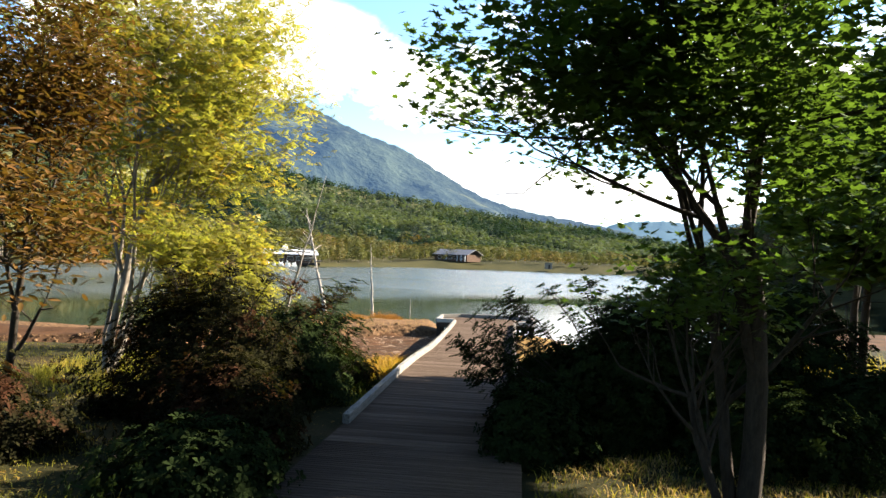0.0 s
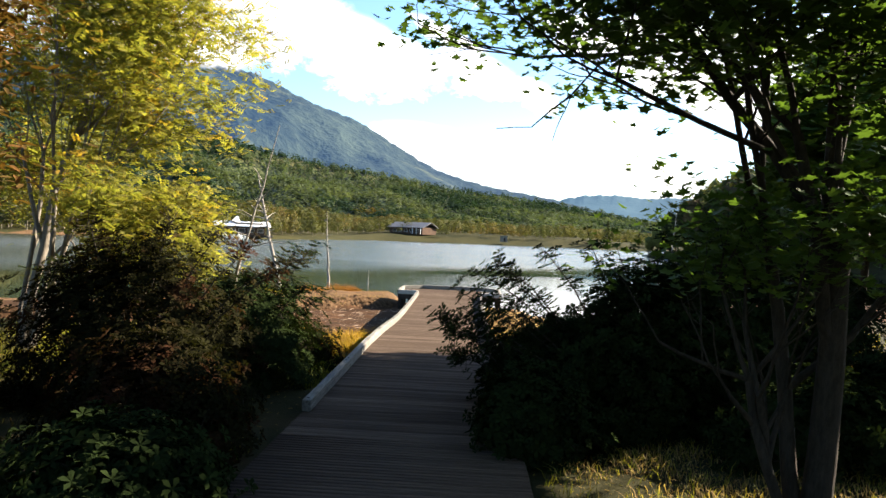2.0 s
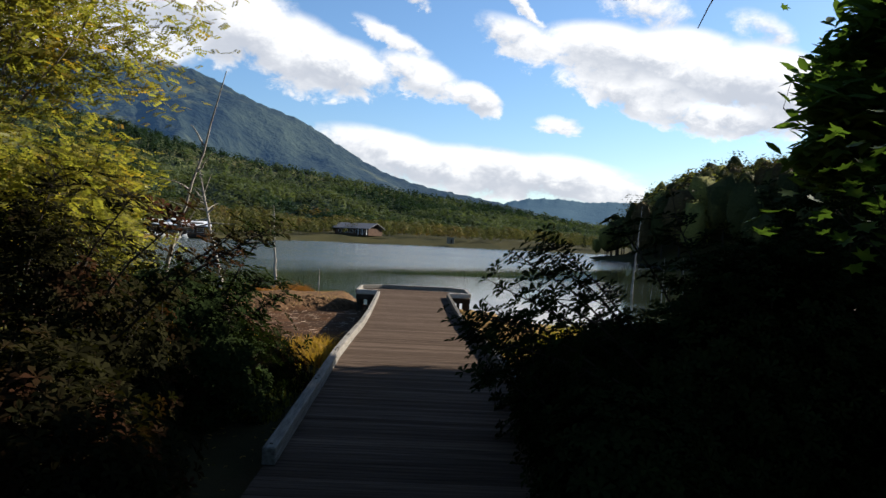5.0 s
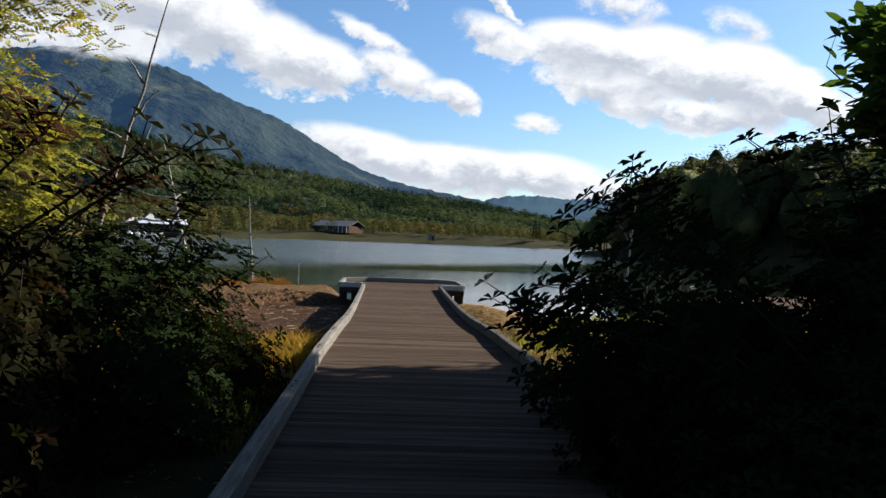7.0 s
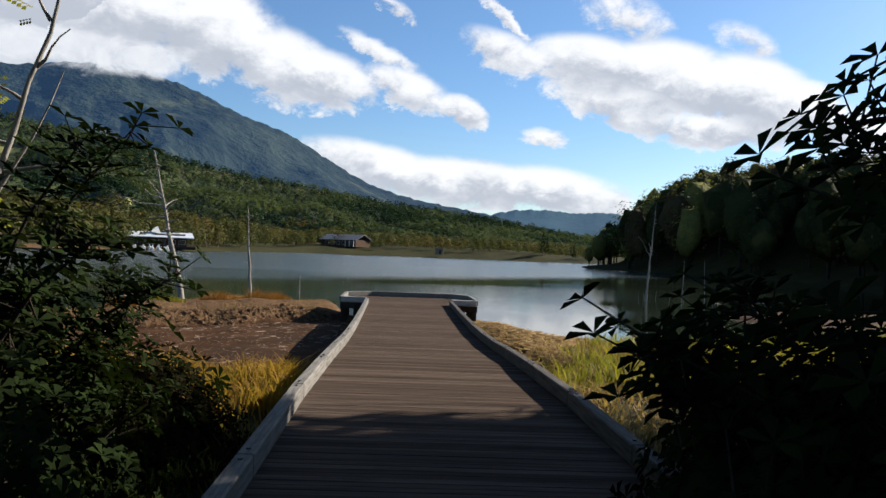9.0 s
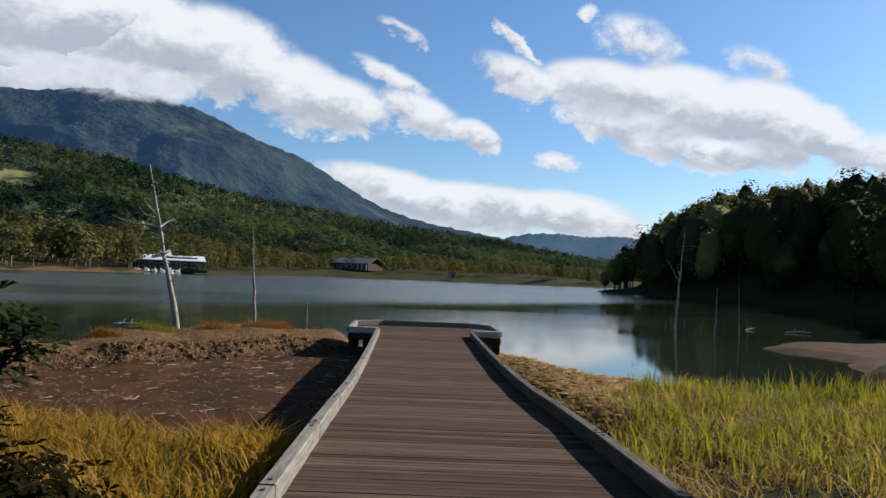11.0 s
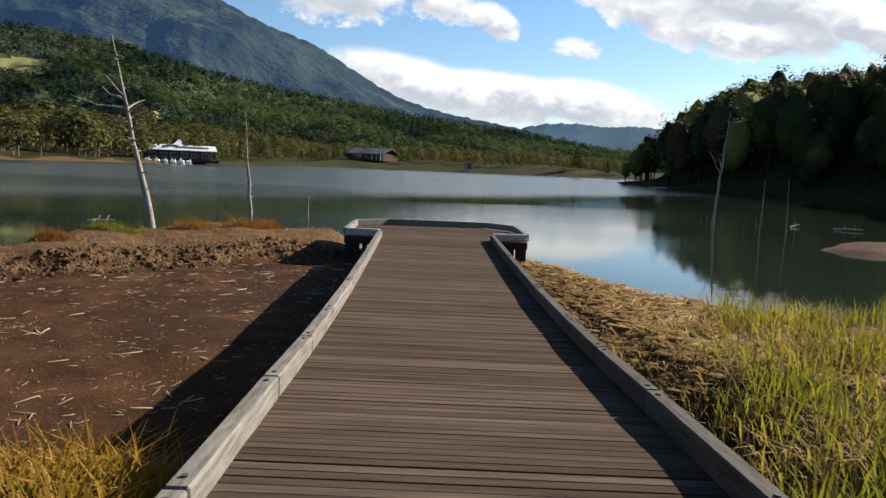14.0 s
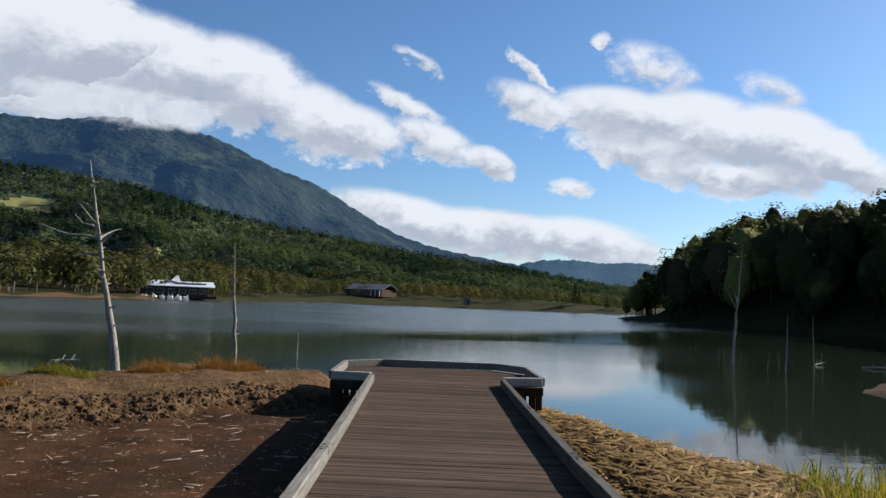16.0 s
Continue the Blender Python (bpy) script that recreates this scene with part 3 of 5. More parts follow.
def woods(name, mat, spots, heights, label, seed, cones=0.3, wide=1.0, k=150, level=None, soft_up=0.4, clump=1.0, bark=None, ruffle=0.7, inner=False):
    rng = np.random.default_rng(seed)
    pts, sizes, nrm, trunks = [], [], [], []
    for (x, y), h in zip(spots, heights):
        kind = "cone" if rng.random() < cones else "broad"
        c = far_tree(rng, kind, k)
        z = float(ground_z(x, y)) if level is None else level[len(pts)]
        p = c * h * np.array([wide if kind == "broad" else 0.9, wide if kind == "broad" else 0.9, 1]) + (x, y, z)
        pts.append(p)
        sizes.append(np.full(len(p), clump * h * (0.075 if kind == "broad" else 0.06) * math.sqrt(75 / k)) * rng.uniform(0.6, 1.3, len(p)))
        nrm.append((c - (0, 0, 0.5)) * 4 + (0, 0, soft_up))
        trunks.append(((x, y, z - 0.5), (x, y, z + h * 0.6), h * 0.018, h * 0.008))
    if inner:                                   # the closed inside of each crown
        ball = bmesh.new()
        bmesh.ops.create_icosphere(ball, subdivisions=2, radius=1)
        bv, bf = np.array([p.co for p in ball.verts]), np.array([[p.index for p in q.verts] for q in ball.faces])
        ball.free()
        cv = []
        for (x, y), h in zip(spots, heights):
            lump = 1 + 0.16 * np.sin(5 * bv @ rng.normal(size=3) + rng.uniform(0, 6)) + 0.12 * np.sin(9 * bv @ rng.normal(size=3))
            r = 0.34 * h * wide * rng.uniform(0.54, 0.72)
            cv.append(bv * lump[:, None] * (r, r, 0.36 * h) + (x, y, float(ground_z(x, y)) + 0.57 * h))
        inside = (np.concatenate(cv), (bf[None] + (np.arange(len(cv)) * len(bv))[:, None, None]).reshape(-1, 3))
    v, f = scatter(CLUMP, CLUMP_F, np.concatenate(pts), np.concatenate(sizes), np.concatenate(nrm), rng, ruffle)
    ob = add_mesh(name, v, f, mat)
    if inner:
        add_mesh("crowns", *inside, mat, ob, True)
    if k > 40:
        tv, tf = tubes(trunks, 5)
        add_mesh("stems", tv, tf, bark or M_PALEBARK, ob)
    return tagged(ob, label, "trees", kind="stuff")


def shore_woods():
    rng = np.random.default_rng(5)
    spots, hs = [], []
    for i in range(3000):
        az = radians(rng.uniform(-44, 15))
        d = rng.uniform(180, 600)
        x, y = d * math.sin(az), 20 + d * math.cos(az)
        s = float(lake_dist(x, y))
        if s < 4 or s > 170 or (s < 13 and -60 < x < 110):
            continue
        spots.append((x, y)), hs.append(rng.uniform(5.0, 9.5) * (0.8 if s < 20 else 1.0) * float(np.interp(x, [-160, -85, -60, 60], [1.55, 1.3, 0.85, 0.7])))
    woods("shore_woods", M_FOREST, spots, hs, "mixed autumn woods along the far lake shore", 6, 0.15, 1.25, 110, clump=0.85, ruffle=0.4)
    spots, hs = [], []
    for i in range(4800):
        x, y = rng.uniform(46, 330), rng.uniform(75, 420)
        s = float(lake_dist(x, y))
        if s < 1.5 or s > 130 or x < 48 or y > 300:
            continue
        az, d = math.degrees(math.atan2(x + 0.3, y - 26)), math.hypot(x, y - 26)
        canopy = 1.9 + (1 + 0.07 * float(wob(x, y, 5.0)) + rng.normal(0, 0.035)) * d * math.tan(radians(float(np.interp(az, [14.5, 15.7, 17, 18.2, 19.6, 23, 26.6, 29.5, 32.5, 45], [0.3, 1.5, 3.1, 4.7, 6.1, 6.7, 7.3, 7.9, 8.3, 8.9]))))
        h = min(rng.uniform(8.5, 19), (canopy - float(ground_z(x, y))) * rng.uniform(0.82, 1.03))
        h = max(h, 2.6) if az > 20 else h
        if h > 1.5:
            spots.append((x, y)), hs.append(h)
    pick = rng.random(len(spots)) + 0.16 * wob([p[0] for p in spots], [p[1] for p in spots], 14.0)
    for name, mat, lo, hi, seed, cones, wide, label in (("hill_woods", M_DARKWOOD, -1, 0.62, 7, 0.3, 0.9, "dark mixed forest covering the lakeside hill"), ("hill_woods", M_HILLSUNLIT, 0.62, 0.86, 8, 0.0, 1.0, "lakeside hill trees coloured yellow-green as sunlit crowns"),
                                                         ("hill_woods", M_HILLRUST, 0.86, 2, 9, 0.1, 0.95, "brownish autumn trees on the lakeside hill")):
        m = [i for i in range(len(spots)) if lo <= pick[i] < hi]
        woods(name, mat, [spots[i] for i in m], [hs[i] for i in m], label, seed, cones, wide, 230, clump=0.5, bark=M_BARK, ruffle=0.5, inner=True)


def clearing(az, el):
    """Mown clearings on the foothill's slope."""
    return ((az + 28.8) / 1.9) ** 2 + ((el - 5.25 - 0.12 * (az + 28.8)) / 0.7) ** 2 < 1 or ((az + 20.6) / 1.1) ** 2 + ((el - 2.75) / 0.13) ** 2 < 1 or ((az + 30) / 1.2) ** 2 + ((el - 3.3) / 0.2) ** 2 < 1


def foothill_woods():
    """Single crowns over the whole slope that faces the lake."""
    rng = np.random.default_rng(61)
    me = foothill.data
    rows, n = 72, 300
    V = np.array([v.co for v in me.vertices]).reshape(rows, n, 3)
    me.materials.append(M_MEADOW)
    for p in me.polygons:
        x, y, z = p.center
        if clearing(math.degrees(math.atan2(x, y - 26)), math.degrees(math.atan2(z - 1.9, math.hypot(x, y - 26)))):
            p.material_index = 1
    low, high = [], []
    for i in range(11800):
        u, a = rng.uniform(0, 0.815) * (rows - 1), rng.uniform(0.39, 0.93) * (n - 1)
        r, c = int(u), int(a)
        fu, fa = u - r, a - c
        p = (V[r, c] * (1 - fa) + V[r, c + 1] * fa) * (1 - fu) + (V[r + 1, c] * (1 - fa) + V[r + 1, c + 1] * fa) * fu
        az, el = math.degrees(math.atan2(p[0], p[1] - 26)), math.degrees(math.atan2(p[2] - 1.9, math.hypot(p[0], p[1] - 26)))
        if not clearing(az, el - 0.2):
            (low if u / rows + 0.12 * wob(p[0], p[1], 60) < 0.2 else high).append(p)
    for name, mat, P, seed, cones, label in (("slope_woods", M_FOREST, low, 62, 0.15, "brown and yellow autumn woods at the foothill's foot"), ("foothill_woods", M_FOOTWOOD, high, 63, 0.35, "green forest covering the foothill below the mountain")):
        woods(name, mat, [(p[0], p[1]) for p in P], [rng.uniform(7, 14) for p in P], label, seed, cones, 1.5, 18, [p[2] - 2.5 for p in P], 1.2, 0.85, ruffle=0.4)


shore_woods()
foothill_woods()


# ---- boardwalk ----
KW = 0.125


def half_deck(y):
    """Half width of the walk between its kerbs."""
    return np.interp(y, [14, 21, 24.5, 27.5, 33, 40, 43], [1.36, 1.37, 1.39, 1.335, 1.35, 1.4, 1.43])


def centre_x(y):
    return np.interp(y, [14, 24, 27.5, 34, 42], [0.05, 0.06, 0.04, 0.02, 0.0])


def plat_half(y):
    """Half width of the platform's deck at y."""
    if y < 42.75:
        return float(half_deck(y)) + KW
    return 2.42 if y < 45.6 else 2.42 - (y - 45.6) * 0.95


def build_boardwalk():
    bw = empty("boardwalk", 0, 14, 0)
    tagged(bw, "brown timber boardwalk with grey kerb beams and lake platform", "boardwalk")
    bw_inv = bw.matrix_world.inverted()
    # beams and posts below
    for side in (-1, 0, 1):
        ys = np.linspace(13.6, 46.3, 24)
        for a, b in zip(ys[:-1], ys[1:]):
            za, zb = float(deck_z(a)), float(deck_z(b))
            p, q = Vector((float(centre_x(a)) + side * 1.32, a, za - 0.135)), Vector((float(centre_x(b)) + side * 1.32, b, zb - 0.135))
            m = bw_inv @ Matrix.Translation((p + q) / 2) @ (q - p).to_track_quat("Y", "Z").to_matrix().to_4x4()
            part("joist", box_bm(0.09, (q - p).length, 0.18, 0.006, m), M_BEAM, bw)
    for x, y in ((-2.36, 42.9), (-2.36, 45.7), (-1.5, 46.5), (1.7, 46.5), (2.39, 45.7), (2.39, 43.05), (1.95, 42.95), (-1.9, 42.85)):
        low = float(ground_z(x, y)) - 0.35
        part("platform_post", box_bm(0.13, 0.13, -0.02 - low, 0.01, bw_inv @ pose(x, y, (low - 0.02) / 2)), M_BEAM, bw)
    for y in np.arange(28.5, 46.8, 2.5):
        for side in (-1, 1):
            w = min(plat_half(y) - 0.1, 2.3)
            gz = float(ground_z(side * w, y)) - 0.35
            top = float(deck_z(y)) - 0.05
            part("post", box_bm(0.15, 0.15, top - gz, 0.01, bw_inv @ pose(float(centre_x(y)) + side * w, y, (top + gz) / 2)), M_BEAM, bw)
    # kerb beams: each rests on short blocks
    def kerb(p, q, tall=0.16, label="", mat=M_KERB):
        p, q = Vector(p), Vector(q)
        m = bw_inv @ Matrix.Translation((p + q) / 2) @ (q - p).to_track_quat("Y", "Z").to_matrix().to_4x4()
        part("kerb_beam", box_bm(KW, (q - p).length - 0.018, tall, 0.012, m), mat, bw, label)
    washer = bmesh.new()
    bmesh.ops.create_cone(washer, cap_ends=True, segments=10, radius1=0.02, radius2=0.017, depth=0.012)

    def bolts(p, q):
        p, q = Vector(p), Vector(q)
        d = (q - p).normalized()
        for c in (p + d * 0.13, q - d * 0.13):
            bm = washer.copy()
            bm.transform(bw_inv @ Matrix.Translation(c + Vector((0, 0, 0.089))))
            part("bolt", bm, M_BOLT, bw, "dark iron bolt head")
    for side in (-1, 1):
        ends = [18.2, 21.7] if side < 0 else [18.8, 22.2]
        ends += [24.4, 26.6, 28.6, 30.2, 31.8, 34.3, 38.2, 42.6]
        for a, b in zip(ends[:-1], ends[1:]):
            b0 = b - (0.45 if b < 21.5 and side < 0 else 0.0)
            p = (float(centre_x(a)) + side * (float(half_deck(a)) + KW / 2), a, float(deck_z(a)) + 0.086)
            q = (float(centre_x(b0)) + side * (float(half_deck(b0)) + KW / 2), b0, float(deck_z(b0)) + 0.086)
            bolts(p, q)
            kerb(p, q, 0.17, label="" if side < 0 else "darker timber kerb beam", mat=M_KERB if side < 0 else M_KERBDARK)
    ring = [(-1.5, 42.76), (-2.42, 42.84), (-2.42, 45.75), (-1.5, 46.6), (1.7, 46.6), (2.45, 45.75), (2.45, 43.0), (1.5, 42.76)]
    for (ax, ay), (bx, by) in zip(ring[:-1], ring[1:]):
        short = math.hypot(bx - ax, by - ay) < 1.0 and ay + by < 87
        kerb((ax, ay, 0.095), (bx, by, 0.095), 0.19, "kerb beam coloured pale for its sunlit top" if short else "", M_KERBPALE if short else M_KERB)
    for (ax, ay), (bx, by) in zip(ring[:-1], ring[1:]):
        p, q = Vector((ax, ay, -0.13)), Vector((bx, by, -0.13))
        m = bw_inv @ Matrix.Translation((p + q) / 2) @ (q - p).to_track_quat("Y", "Z").to_matrix().to_4x4()
        part("fascia", box_bm(0.06, (q - p).length, 0.2, 0.004, m), M_BEAM, bw)
    return bw


boardwalk = build_boardwalk()


# ---- trees ----
def grow(rng, p, d, length, r, depth, segs, tips, bend=0.18, split=(2, 3), angle=0.55, shrink=0.72, up=0.08):
    """A limb that bends, and its side limbs."""
    p, d = np.array(p, float), np.array(d, float)
    steps = 4
    for s in range(steps):
        d = d + rng.normal(0, bend, 3) * 0.5 + (0, 0, up)
        d /= np.linalg.norm(d)
        q = p + d * length / steps
        r1 = r * (0.90 if s < steps - 1 else 0.82)
        segs.append((p, q, r, r1))
        if depth <= 1:
            tips.append(q)
        if depth > 0 and s in (1, 2) and rng.random() < 0.75:
            e = d + rng.normal(0, angle, 3)
            grow(rng, q, e / np.linalg.norm(e), length * shrink * rng.uniform(0.6, 0.95), r1 * 0.6, depth - 1, segs, tips, bend, split, angle, shrink, up)
        p, r = q, r1
    if depth > 0:
        for i in range(rng.integers(*split, endpoint=True)):
            e = d + rng.normal(0, angle, 3)
            grow(rng, p, e / np.linalg.norm(e), length * shrink * rng.uniform(0.7, 1.05), r * 0.72, depth - 1, segs, tips, bend, split, angle, shrink, up)


MAPLE_LEAF = np.array([(0, -0.5, 0), (0.22, -0.32, 0.03), (0.6, -0.3, 0.08), (0.32, 0.02, 0.03), (0.5, 0.42, 0.08), (0.16, 0.28, 0.02), (0, 0.75, 0.06), (-0.16, 0.28, 0.02), (-0.5, 0.42, 0.08), (-0.32, 0.02, 0.03), (-0.6, -0.3, 0.08), (-0.22, -0.32, 0.03)])
MAPLE_F = np.array([(0, 1, 3), (1, 2, 3), (0, 3, 5), (3, 4, 5), (0, 5, 7), (5, 6, 7), (0, 7, 9), (7, 8, 9), (0, 9, 11), (9, 10, 11)])
OVAL = np.array([(0, -0.6, 0), (0.2, -0.2, 0.05), (0.17, 0.3, 0.05), (0, 0.65, -0.03), (-0.17, 0.3, 0.05), (-0.2, -0.2, 0.05)])
OVAL_F = np.array([(0, 1, 2), (0, 2, 3), (0, 3, 4), (0, 4, 5)])
# a whorl of five broad leaves, widest towards the tip, as on an azalea shoot
LEAF = [(0, 0, 0), (0.68, 0.25, 0.28), (1.06, 0, 0.16), (0.68, -0.25, 0.28)]
WHORL = np.array([(x * math.cos(a) - y * math.sin(a), x * math.sin(a) + y * math.cos(a), z) for a in np.linspace(0, 2 * np.pi, 6)[:5] for x, y, z in LEAF])
WHORL_F = np.array([(4 * i, 4 * i + 3, 4 * i + 2, 4 * i + 1) for i in range(5)])
PINNATE = np.concatenate([np.array([(0, y, 0), (s * 0.32, y + 0.2, -0.05), (s * 0.42, y + 0.02, -0.1), (s * 0.2, y - 0.1, -0.03)]) for y in (-0.5, -0.22, 0.06, 0.34) for s in (-1, 1)])
PINNATE_F = np.array([(4 * i, 4 * i + 1, 4 * i + 2, 4 * i + 3) for i in range(8)])


def leaves_at(rng, tips, count, radius, size, template, faces, flat=0.6, squash=0.6):
    tips = np.asarray(tips)
    c = tips[rng.integers(0, len(tips), count)]
    off = rng.normal(size=(count, 3)) * radius * (1, 1, squash)
    return scatter(template, faces, c + off, size * rng.uniform(0.65, 1.3, count), np.tile((0, 0, 1.0), (count, 1)), rng, flat)


def tree(name, base, stems, seed, mats, label, leaf, leaf_count, leaf_size, radius=0.35, keep=None, category="tree", **kw):
    """stems: rows of (dx, dy, direction, length, radius, depth)."""
    rng = np.random.default_rng(seed)
    th = empty(name, *base)
    segs, tips = [], []
    for dx, dy, d, length, r, depth in stems:
        d = np.array(d, float)
        grow(rng, (dx, dy, -0.25), d / np.linalg.norm(d), length, r, depth, segs, tips, **kw)
    tips = np.array(tips)
    if keep is not None:
        kept, feet = [], set()
        for g in reversed(segs):                # a limb stays where it, or one that it carries, stays
            if g[2] > 0.05 or tuple(g[1]) in feet or keep(*(np.array(g[1]) + np.array(base) + (0, 0, 0.25))):
                kept.append(g)
                feet.add(tuple(g[0]))
        segs = kept[::-1]
    thick, thin = [g for g in segs if g[2] > 0.022], [g for g in segs if g[2] <= 0.022 and g[2] > 0.0035]
    v, f = tubes(thick, 7)
    if thin:
        tv, tf = tubes(thin, 3)
        v, f = np.concatenate([v, tv]), np.concatenate([f, tf + len(v)])
    add_mesh("trunk", v, f, mats[0], th, True)
    if keep is not None:
        tips = tips[[bool(keep(*(t + np.array(base)))) for t in tips]]
    lv, lf = leaves_at(rng, tips, leaf_count, radius, leaf_size, *leaf)
    add_mesh("crown", lv, lf, mats[1], th)
    return tagged(th, label, category)


def gz(x, y):
    return float(ground_z(x, y))


def in_shade(x, y, z, edge=23.45):
    """True where a leaf's shadow falls on the wooded side of the shore, short of its sunlit stretch. Crowns cut by this
    shape the shade's edge and gaps.
    """
    reach = (z - 0.32) / math.tan(se)
    fx, fy = x - reach * math.sin(sa), y - reach * math.cos(sa)
    glade = ((fx - 3.1) / 2.1) ** 2 + ((fy - 15.6) / 2.3) ** 2 < 1
    return fy < edge and not glade and not (fx < -5.6 and fy > 15.0)


def high_crown(x, y, z):
    """Above the view out to the lake, and only where the crown's shade is wanted."""
    return z > 3.4 and in_shade(x, y, z) and (z > 3.6 + 0.4 * (y - 6) or not -7 < x < 7.5 or y < 8)


def bare_below(height):
    return lambda x, y, z: z > height


tree("maple_tree", (4.1, 15.0, gz(4.1, 15.0)), [(0, 0, (0.0, 0.02, 1), 3.6, 0.15, 5), (-0.1, 0.06, (-0.1, 0.05, 1), 3.0, 0.085, 4)], 17, (M_BARK, M_MAPLE), "dark maple tree with two stems and dense green leaves",
     (MAPLE_LEAF, MAPLE_F), 27000, 0.1, 0.26, lambda x, y, z: z > 3.2 + 0.5 * max(0.0, 4.1 - x) and 11.5 < y < 17.0 and x > 0.1 and in_shade(x, y, z), angle=0.62, shrink=0.76, up=0.03)
tree("young_maple", (3.9, 14.9, gz(3.9, 14.9)), [(0, 0, (-0.35, 0.1, 1), 1.7, 0.062, 3), (0.05, 0.05, (-0.5, 0.25, 1), 1.6, 0.054, 3)], 66, (M_BARK, M_MAPLE), "young maple with green leaves beside the big maple", (MAPLE_LEAF, MAPLE_F), 1500, 0.1, 0.22, lambda x, y, z: z > 2.6 and x > 2.0 and in_shade(x, y, z), angle=0.6)
tree("rowan_tree", (-8.3, 22.8, gz(-8.3, 22.8)), [(0, 0, (0.04, 0, 1), 4.9, 0.11, 4), (0.06, 0.05, (0.2, 0.1, 1), 4.5, 0.06, 4), (-0.05, 0.05, (-0.16, 0.12, 1), 4.6, 0.06, 4), (0.05, -0.05, (0.1, -0.15, 1), 4.4, 0.05, 4), (0.08, 0.05, (0.42, 0.1, 1), 3.9, 0.05, 4)], 12, (M_PALEBARK, M_YELLOW),
     "slender multi-stemmed tree with thin yellow-green autumn leaves", (PINNATE, PINNATE_F), 19000, 0.165, 0.34, lambda x, y, z: z > 2.3 and x < -4.1 + 0.35 * wob(y, z, 0.6), angle=0.46, up=0.05)
tree("rowan_tree", (-5.5, 22.3, gz(-5.5, 22.3)), [(0, 0, (0.06, 0, 1), 1.9, 0.058, 3), (0.1, 0.1, (0.4, 0.1, 1), 1.7, 0.054, 3), (-0.1, 0, (-0.35, -0.1, 1), 1.8, 0.054, 3)], 64, (M_BARK, M_YELLOW), "young rowan with yellow and orange-tinged leaves among the bushes", (PINNATE, PINNATE_F), 3600, 0.15, 0.26, lambda x, y, z: z > 1.7 and x < -3.7, angle=0.5)
tree("autumn_tree", (-7.0, 16.9, gz(-7.0, 16.9)), [(0, 0, (0.0, 0, 1), 3.2, 0.12, 4), (0.1, 0.1, (0.3, -0.1, 1), 2.9, 0.08, 4)], 14, (M_BARK, M_RUSSETSHADE), "autumn tree on the slope, its russet leaves coloured dark for shade", (OVAL, OVAL_F), 16000, 0.14, 0.34, lambda x, y, z: z > 2.6 and x < -4.6, angle=0.5)
tree("lakeside_tree", (-9.5, 26.5, gz(-9.5, 26.5)), [(0, 0, (0.0, 0, 1), 2.3, 0.08, 4), (0.3, 0.1, (0.2, 0.1, 1), 2.2, 0.06, 4)], 15, (M_PALEBARK, M_YELLOW), "small yellow-leaved tree near the lake shore", (OVAL, OVAL_F), 9000, 0.12, 0.32, bare_below(0.8), angle=0.5)
def clear_of_view(x, y, z):
    """Leaves the side towards the lake open, and cuts crowns to shape their shade."""
    return z > 1.6 and x > 0.64 * (y - 14.1) and in_shade(x, y, z)


# wood around the path, mostly unseen, added to shade the walk and bushes
SHADE_WOOD = [(-4.6, 7.0, 4.4, 0.15), (11.8, 29.6, 3.4, 0.15), (13.8, 29.0, 3.3, 0.14), (10.9, 27.2, 3.2, 0.14), (12.4, 24.6, 3.3, 0.14), (10.8, 24.3, 3.4, 0.15), (11.6, 21.0, 3.3, 0.14), (16.0, 30.0, 3.4, 0.15), (14.5, 26.5, 3.4, 0.15), (13.0, 22.0, 3.5, 0.16), (7.8, 11.6, 3.3, 0.14), (12.6, 15.0, 3.6, 0.16), (5.8, 6.0, 3.6, 0.15), (10.5, 7.5, 3.6, 0.16), (3.5, 0.5, 3.6, 0.15), (-3.8, 3.0, 3.6, 0.15), (-7.5, 8.6, 3.4, 0.14), (-9.5, 2.5, 3.6, 0.15), (9, 0.0, 3.6, 0.15), (-1.0, -4.5, 3.6, 0.15)]
for i, (x, y, tall, r) in enumerate(SHADE_WOOD):
    tagged(tree("woodland_tree", (x, y, gz(x, y)), [(0, 0, (0.03, 0.02, 1), tall, r, 4)], 40 + i, (M_BARK, M_MAPLE), "dense green woodland tree added beside the path for its shade", (OVAL, OVAL_F), 9500 if x > 9 and 20 < y < 33 or tall > 4.3 else 4000, 0.45, 0.3, clear_of_view if x > 9 and y > 20 else high_crown, angle=0.6, shrink=0.76), group="woodland trees")


